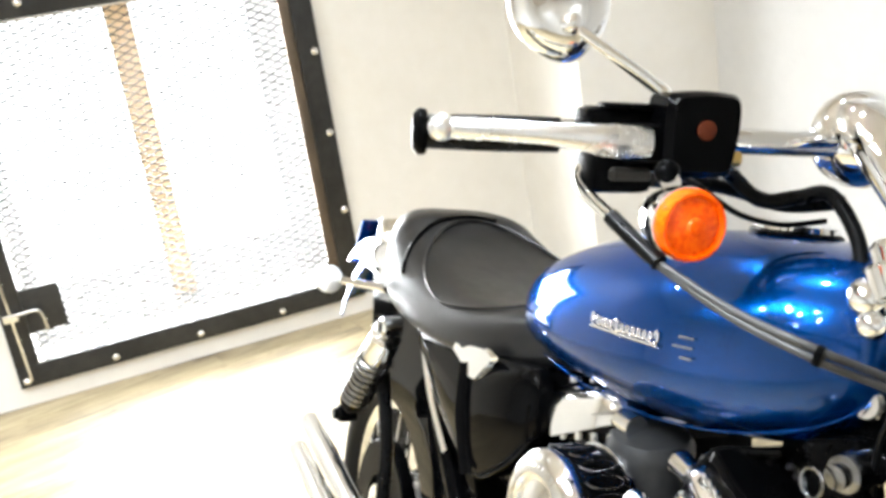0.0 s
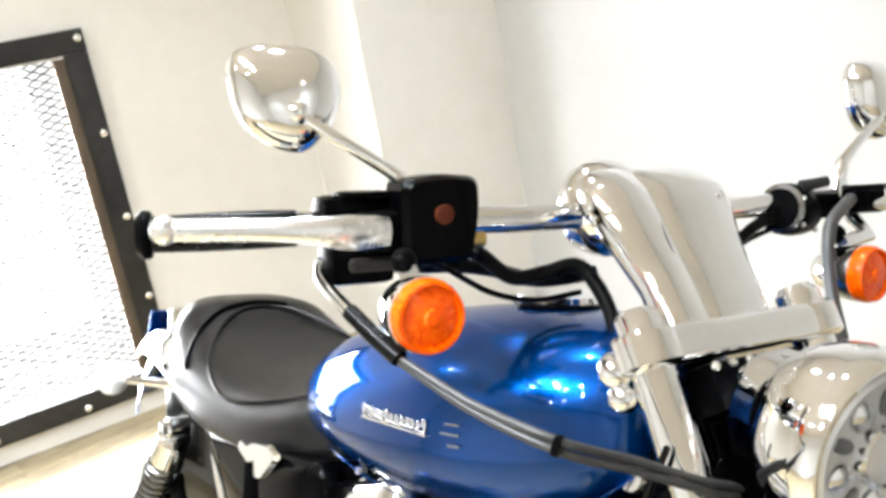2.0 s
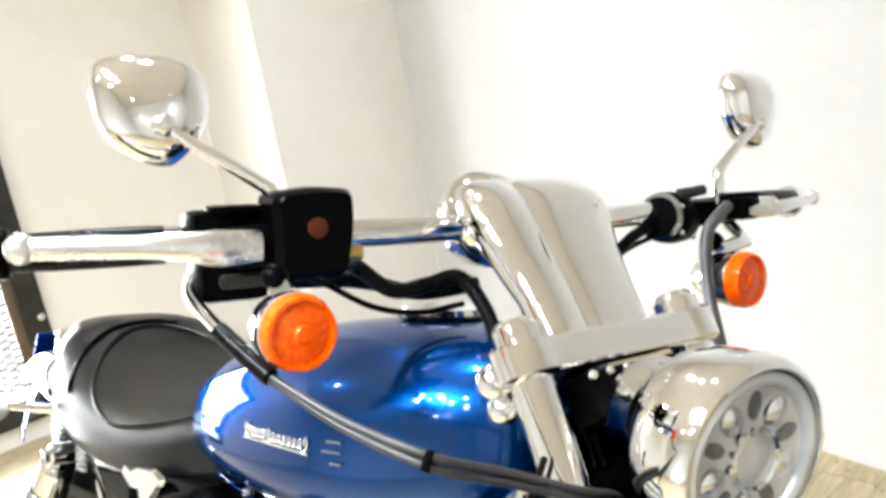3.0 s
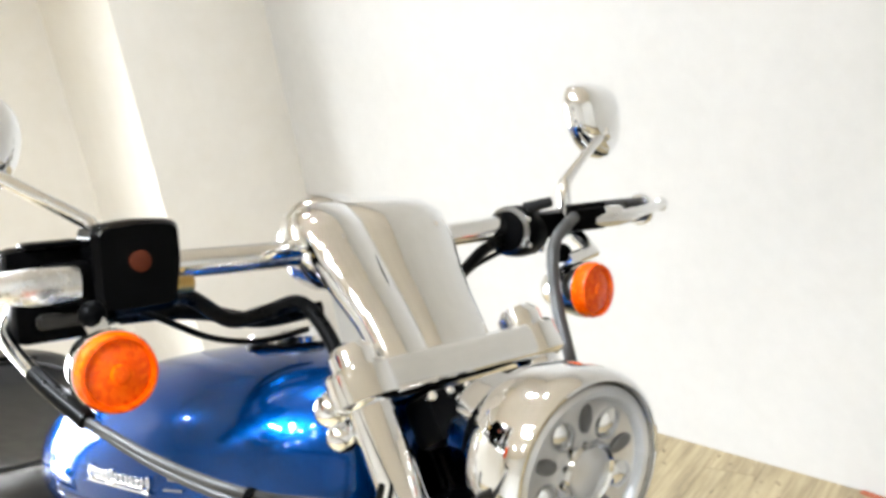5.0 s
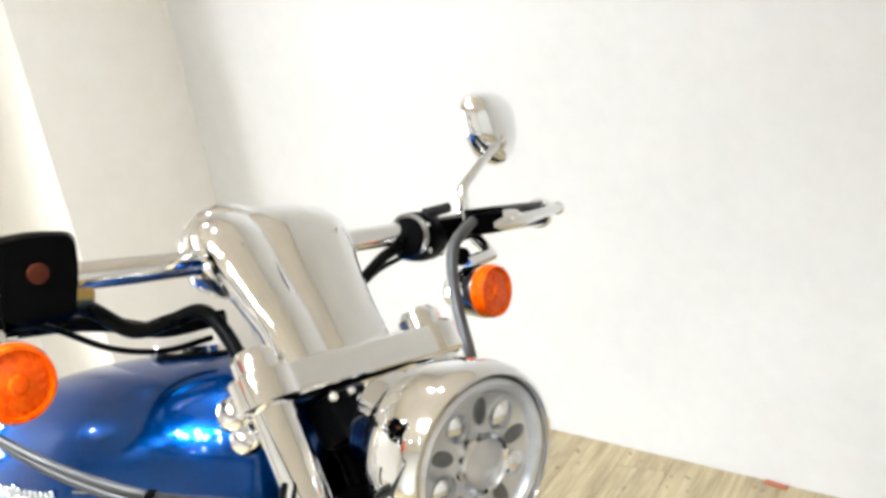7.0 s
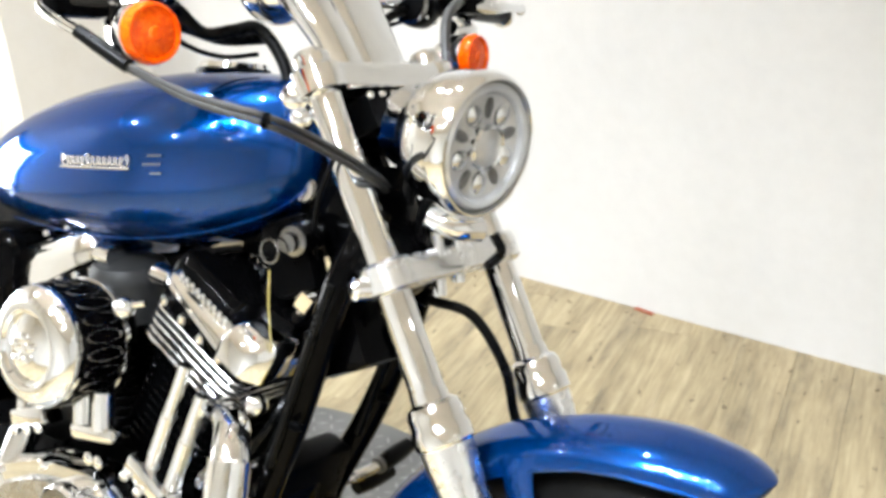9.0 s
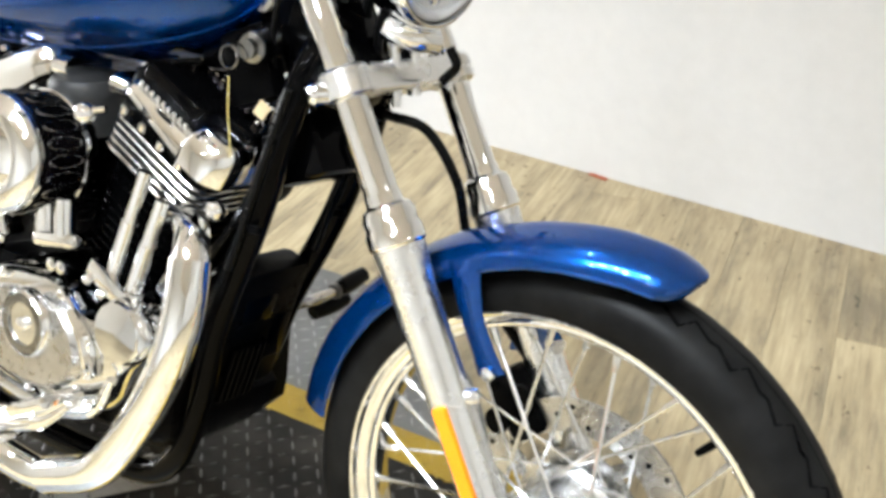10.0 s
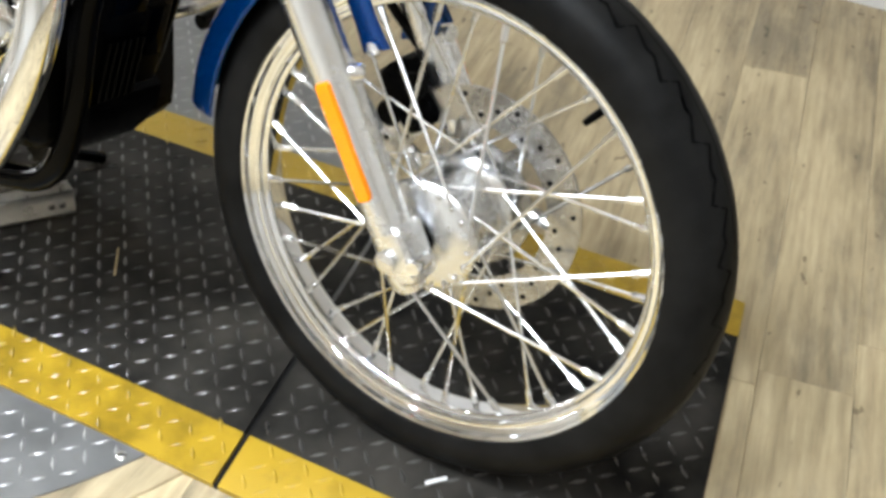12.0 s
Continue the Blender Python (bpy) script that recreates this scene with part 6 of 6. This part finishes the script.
def levers(s):
    bm = B()
    pts = [(1.078, s * 0.288, 1.137), (1.084, s * 0.325, 1.138), (1.082, s * 0.352, 1.140), (1.072, s * 0.385, 1.142), (1.052, s * 0.43, 1.143), (1.034, s * 0.460, 1.143)]
    rings = []
    P = smooth_path(pts, 5)
    thin = 1.0 if s < 0 else 0.62
    hs = [0.0135, 0.0150, 0.0120, 0.0100, 0.0098, 0.0094]
    for i, p in enumerate(P):
        u = i / (len(P) - 1) * (len(hs) - 1)
        k = min(int(u), len(hs) - 2)
        h = thin * (hs[k] + (hs[k + 1] - hs[k]) * (u - k))
        rings.append([p + Vector((0.0075 * math.cos(a), 0, h * math.sin(a))) for a in (2 * math.pi * j / 14 for j in range(14))])
    grow(bm, rings, M=H2W)
    lv = part("brake_lever" if s < 0 else "clutch_lever", bm, ALLOY, BIKE, "polished alloy hand lever with a ball end")
    bm = B()
    ball(bm, 0.0125 if s < 0 else 0.009, H2W @ Matrix.Translation((1.031, s * 0.464, 1.143)), 18, 12)
    part("lever_ball", bm, ALLOY, lv)


def controls_right():
    Mx = H2W
    bm = B()
    out = round_outline([(-0.279, 1.108), (-0.213, 1.108), (-0.206, 1.150), (-0.207, 1.181), (-0.240, 1.184), (-0.280, 1.180)], 0.010, 4)
    # outline in the y-z plane, thickness along x
    P = Matrix(((0, 0, 1, 1.048), (1, 0, 0, 0), (0, 1, 0, 0), (0, 0, 0, 1)))
    plate(bm, out, 0.046, Mx @ P, 0.007)
    mc = part("brake_master_cylinder", bm, BLACK, BIKE, "black brake fluid reservoir with a sight glass")
    bm = B()
    lathe(bm, [(0.0088, 0), (0.0088, 0.0025), (0.0068, 0.003), (0.0, 0.0028)], at(H2W, (1.094, -0.2435, 1.150), (1, 0, 0)), 20)
    part("sight_glass", bm, surface("amber_brown_glass", (0.05, 0.012, 0.006), (0.09, 0.022, 0.010), 0.12, 0, 40, 0, gloss=0.1), mc, "small brown sight glass")
    for y in (-0.272, -0.214):
        bm = B()
        lathe(bm, [(0.0028, 0), (0.0028, 0.0015), (0.0, 0.002)], at(H2W, (1.092, y, 1.174), (1, 0, 0)), 10)
        part("reservoir_screw", bm, STEEL_DARK, mc)
    bm = B()
    block(bm, (0.040, 0.070, 0.036), H2W @ Matrix.Translation((1.036, -0.302, 1.148)), 0.010, 2)
    block(bm, (0.042, 0.060, 0.036), H2W @ Matrix.Translation((1.045, -0.305, 1.108)), 0.009, 2)
    sw = part("switch_housing", bm, BLACK_SATIN, BIKE, "black handlebar switch housing")
    bm = B()
    block(bm, (0.026, 0.046, 0.006), H2W @ Matrix.Translation((1.050, -0.300, 1.167)), 0.004, 2)
    part("housing_cap", bm, BLACK_SATIN, sw)
    bm = B()
    block(bm, (0.010, 0.040, 0.012), H2W @ Matrix.Translation((1.068, -0.300, 1.108)), 0.003, 1)
    part("switch_button", bm, PLATE_BLACK, sw)
    bm = B()
    block(bm, (0.040, 0.045, 0.034), H2W @ Matrix.Translation((1.062, -0.290, 1.136)), 0.008, 2)
    part("lever_perch", bm, BLACK_SATIN, sw)
    # brass banjo
    bm = B()
    tube(bm, [(1.062, -0.208, 1.124), (1.060, -0.188, 1.123)], [0.008, 0.0075], 12, H2W, steps=1)
    part("hose_fitting", bm, surface("brass", (0.45, 0.30, 0.10), (0.55, 0.38, 0.14), 0.3, 1.0, 60, 0.05), mc, "brass hose fitting")
    lines = (("brake_hose", [(1.060, -0.210, 1.115), (1.040, -0.182, 1.108), (1.038, -0.144, 1.082), (1.050, -0.113, 1.086), (1.058, -0.080, 1.090), (1.085, -0.066, 1.053), (1.105, -0.066, 1.005), (1.130, -0.05, 0.95)], 0.0075),
             ("wiring_sleeve", [(1.035, -0.260, 1.100), (1.025, -0.200, 1.096), (1.020, -0.155, 1.088), (1.030, -0.110, 1.076), (1.040, -0.05, 1.080)], 0.0075),
             ("thin_wire", [(1.060, -0.262, 1.105), (1.045, -0.225, 1.100), (1.030, -0.163, 1.068), (1.028, -0.110, 1.056), (1.030, -0.060, 1.060)], 0.003))
    for nm, pts, r in lines:
        part(nm, tube(B(), pts, r, 12, H2W), CABLE, BIKE, "black rubber line along the handlebar")
    # throttle cables with a chrome elbow
    bm = B()
    tube(bm, [(1.035, -0.328, 1.114), (1.040, -0.336, 1.103), (1.058, -0.339, 1.093), (1.112, -0.335, 1.075)], 0.0058, 12, H2W)
    el = part("throttle_elbow", bm, CHROME, BIKE, "bent chrome throttle cable elbow")
    bm = B()
    tube(bm, [(1.108, -0.336, 1.077), (1.136, -0.326, 1.061), (1.161, -0.316, 1.047)], [0.0070, 0.0074, 0.0074], 14, H2W)
    part("cable_boot", bm, CABLE, el, "black rubber boot")
    for dz in (0.0, -0.0075):
        bm = B()
        tube(bm, [(1.160, -0.316, 1.047 + dz * 0.3), (1.222, -0.287, 1.023 + dz * 0.7), (1.287, -0.254, 1.008 + dz), (1.287, -0.190, 0.984 + dz), (1.272, -0.110, 0.950 + dz), (1.245, -0.050, 0.925 + dz), (1.225, -0.01, 0.89)], 0.0034, 10, H2W)
        part("throttle_cable", bm, surface("grey_cable_sheath", (0.014, 0.0135, 0.013), (0.032, 0.031, 0.029), 0.5, 0, 90, 0.1), el, "grey-black cable sheath")
    bm = B()
    tube(bm, [(1.284, -0.2555, 1.0045), (1.288, -0.2525, 1.0035)], 0.0082, 10, H2W, steps=1)
    part("cable_tie", bm, BLACK_SATIN, el)


GREY_SHEATH = surface("grey_rubber_sheath", (0.026, 0.0255, 0.025), (0.05, 0.049, 0.048), 0.40, 0, 90, 0.1)


def controls_left():
    bm = B()
    lathe(bm, [(0.017, -0.026), (0.027, -0.022), (0.029, 0.0), (0.028, 0.018), (0.023, 0.025), (0.0, 0.026)], at(H2W, (1.045, 0.205, 1.132), (0.35, -1, 0.1)), 28)
    block(bm, (0.040, 0.075, 0.030), H2W @ Matrix.Translation((1.045, 0.240, 1.136)), 0.009, 2)
    sw = part("switch_housing", bm, BLACK_SATIN, BIKE, "round black switch housing")
    bm = B()
    ring_lathe(bm, [(0.020, 0.022), (0.026, 0.020), (0.027, 0.023), (0.022, 0.026)], at(H2W, (1.045, 0.205, 1.132), (0.35, -1, 0.1)), 24)
    part("housing_ring", bm, STEEL_DARK, sw)
    bm = B()
    block(bm, (0.04, 0.05, 0.026), H2W @ Matrix.Translation((1.065, 0.285, 1.140)), 0.006, 2)
    block(bm, (0.015, 0.055, 0.008), H2W @ Matrix.Translation((1.072, 0.285, 1.154)), 0.003, 1)
    part("clutch_perch", bm, BLACK_SATIN, sw)
    bm = B()
    tube(bm, [(1.062, 0.202, 1.158), (1.070, 0.232, 1.163)], [0.007, 0.006], 10, H2W, steps=1)
    part("switch_rocker", bm, DARK_PLASTIC, sw)
    bm = B()
    block(bm, (0.018, 0.030, 0.020), H2W @ Matrix.Translation((1.078, 0.318, 1.142)), 0.004, 2)
    part("lever_pivot", bm, ALLOY, sw, "satin lever pivot")
    for y, z in ((0.196, 1.146), (0.196, 1.118), (0.214, 1.112)):
        bm = B()
        ball(bm, 0.0035, H2W @ Matrix.Translation((1.072, y, z)), 8, 6)
        part("housing_screw", bm, STEEL, sw)
    for nm, pts, r, lab in (("clutch_cable", [(1.075, 0.265, 1.144), (1.092, 0.235, 1.138), (1.100, 0.205, 1.115), (1.115, 0.192, 1.060), (1.150, 0.176, 0.998), (1.20, 0.14, 0.93), (1.22, 0.08, 0.86)], 0.0068, "grey rubber clutch cable"),
                            ("wiring_sleeve", [(1.045, 0.19, 1.128), (1.048, 0.150, 1.116), (1.050, 0.110, 1.092), (1.052, 0.06, 1.080)], 0.0065, "black wiring sleeve"),
                            ("thin_wire", [(1.040, 0.185, 1.112), (1.045, 0.140, 1.100), (1.048, 0.105, 1.080)], 0.003, "thin black wire")):
        part(nm, tube(B(), pts, r, 12, H2W), GREY_SHEATH if nm == "clutch_cable" else CABLE, BIKE, lab)


for s in (-1, 1):
    signal(s)
    mirror(s)
    levers(s)
controls_right()
controls_left()


def front_details():
    # brake hose down to the calliper on the far side
    bm = B()
    tube(bm, [(1.215, 0.0, 0.800), (1.240, 0.0, 0.796), (1.285, 0.020, 0.783), (1.315, 0.048, 0.720), (1.328, 0.062, 0.651), (1.37, 0.072, 0.57), (1.43, 0.085, 0.50)], 0.0062, 12, F2W)
    part("brake_hose", bm, CABLE, BIKE, "black brake hose to the front calliper")
    bm = B()
    tube(bm, [(1.212, 0.0, 0.801), (1.236, 0.0, 0.797)], 0.010, 12, F2W, steps=1)
    part("hose_joint", bm, BLACK_SATIN, BIKE)
    bm = B()
    block(bm, (0.056, 0.062, 0.092), F2W @ Matrix.Translation((1.425, 0.074, 0.455)) @ pose(0, 0, 0, 0, -40), 0.020, 3)
    cal = part("brake_calliper", bm, BLACK_SATIN, BIKE, "black front brake calliper")
    for d in (-0.03, 0.03):
        bm = B()
        lathe(bm, [(0.017, 0), (0.017, 0.006), (0.0, 0.008)], at(F2W, (1.425 + d * 0.5, 0.044, 0.455 + d * 0.7), (0, -1, 0)), 18)
        part("calliper_cap", bm, BLACK_SATIN, cal)
    # inner fittings between the forks
    bm = B()
    tube(bm, [(1.262, -0.045, 0.905), (1.290, -0.030, 0.895), (1.300, 0.0, 0.890)], 0.014, 12, F2W)
    part("headlight_mount", bm, CHROME, BIKE, "chrome headlight mount")
    for y, ln in ((-0.030, 0.085), (0.005, 0.075)):
        bm = B()
        tube(bm, [(1.262, y, 0.900), (1.272, y, 0.900 - ln)], 0.008, 10, F2W, steps=1)
        part("horn_bracket_rod", bm, CHROME, BIKE)
    for pts in ([(1.27, -0.05, 0.935), (1.25, -0.04, 0.90), (1.235, -0.02, 0.85)], [(1.28, 0.02, 0.93), (1.25, 0.03, 0.90), (1.23, 0.02, 0.84)], [(1.26, -0.02, 0.97), (1.225, -0.03, 0.93), (1.21, -0.01, 0.86)], [(1.31, 0.015, 0.885), (1.318, 0.02, 0.865), (1.30, 0.02, 0.845)]):
        bm = B()
        tube(bm, pts, 0.006, 8, F2W)
        part("wiring", bm, CABLE, BIKE)
    bm = B()
    block(bm, (0.04, 0.12, 0.045), F2W @ Matrix.Translation((1.172, 0, 1.006)) @ pose(0, 0, 0, 0, -28), 0.01, 2)
    part("clamp_cover", bm, BLACK_SATIN, BIKE, "black cover under the upper clamp")
    for y in (-0.055, -0.035, -0.015, 0.005):
        bm = B()
        ball(bm, 0.0048, F2W @ Matrix.Translation((1.182, y, 1.030)), 10, 8)
        part("cover_stud", bm, CHROME, BIKE)
    bm = B()
    tube(bm, [(1.205, -0.13, 0.98), (1.165, -0.12, 0.90), (1.155, -0.10, 0.80)], 0.003, 8, F2W)
    part("speedometer_cable", bm, CABLE, BIKE)


front_details()

# small things on the floor


def bracket():
    t = thing("sheet_metal_bracket", (-0.83, 0.04, 0.0), "folded bare sheet-metal bracket lying under the frame", "bracket")
    bm = B()
    M = Matrix.Translation((-0.835, 0.036, 0.0008)) @ pose(0, 0, 0, 0, 0, 50)
    plate(bm, round_outline([(-0.118, -0.033), (0.118, -0.030), (0.118, 0.024), (-0.112, 0.030)], 0.004), 0.0025, M @ pose(0, 0, 0.0015, 2.5))
    plate(bm, [(-0.112, 0.0), (0.118, 0.0), (0.112, 0.020), (-0.100, 0.014)], 0.0025, M @ pose(0, 0.030, 0.003, 78))
    part("folded_sheet", bm, surface("stained_sheet_steel", (0.22, 0.218, 0.21), (0.52, 0.515, 0.50), 0.30, 0.8, 22, 0.1, 0.0004, 0.12), t)
    for x in (0.098, 0.080):
        bm = B()
        lathe(bm, [(0.006, 0), (0.006, 0.004), (0.0, 0.005)], M @ pose(x, -0.012, 0.0035), 12)
        part("rivet", bm, STEEL_DARK, t)


bracket()


def litter():
    rnd = random.Random(8)

    def bit(name, label, cat, p, size, turn, mat, grp=""):
        bm = B()
        block(bm, size, Matrix.Translation((p[0], p[1], p[2] + size[2] / 2)) @ pose(0, 0, 0, 0, 0, turn), size[2] * 0.3, 1)
        tagged(part(name, bm, mat), label, cat, grp)

    bit("straw", "short dry straw lying on the black plate", "straw", (-0.588, 0.052, -0.0005), (0.066, 0.0022, 0.0022), 129, surface("dry_straw", (0.5, 0.38, 0.18), (0.6, 0.47, 0.24), 0.7, 0, 40, 0.1))
    bit("paper_scrap", "small white paper scrap on the black plate", "scrap", (0.074, -0.038, -0.0005), (0.030, 0.006, 0.002), 48, PLASTER)
    bit("brick_chip", "small reddish chip lying against the wall", "chip", (-0.690, 1.632, FLOOR_Z), (0.060, 0.014, 0.006), -8, surface("red_chip", (0.35, 0.10, 0.05), (0.45, 0.16, 0.09), 0.8, 0, 60, 0.2))
    bm = B()
    Mq = Matrix.Translation((-0.728, -0.082, -0.0005)) @ pose(0, 0, 0, 0, 0, 30)
    block(bm, (0.030, 0.012, 0.010), Mq @ pose(0, 0, 0.005), 0.003, 2)
    block(bm, (0.012, 0.026, 0.007), Mq @ pose(-0.008, 0.010, 0.0035), 0.002, 2)
    tagged(part("plastic_clip", bm, BLACK), "small glossy black plastic clip on the black plate", "clip")
    bm = B()
    for k in range(150):
        u = rnd.random()
        x = -2.7 + 3.9 * u
        y = 1.672 - (x + 3.4) * 0.0103 - 0.015 - abs(rnd.gauss(0, 0.10))
        r = 0.002 + 0.005 * rnd.random() ** 2
        block(bm, (r * (1 + 2 * rnd.random()), r, r * 0.5), Matrix.Translation((x, y, FLOOR_Z + r * 0.2)) @ pose(0, 0, 0, 0, 0, rnd.random() * 360))
    tagged(part("floor_grit", bm, JOINT, smooth=0), "dark grit and crumbs along the foot of the wall", "grit", kind="stuff")


litter()

boards()
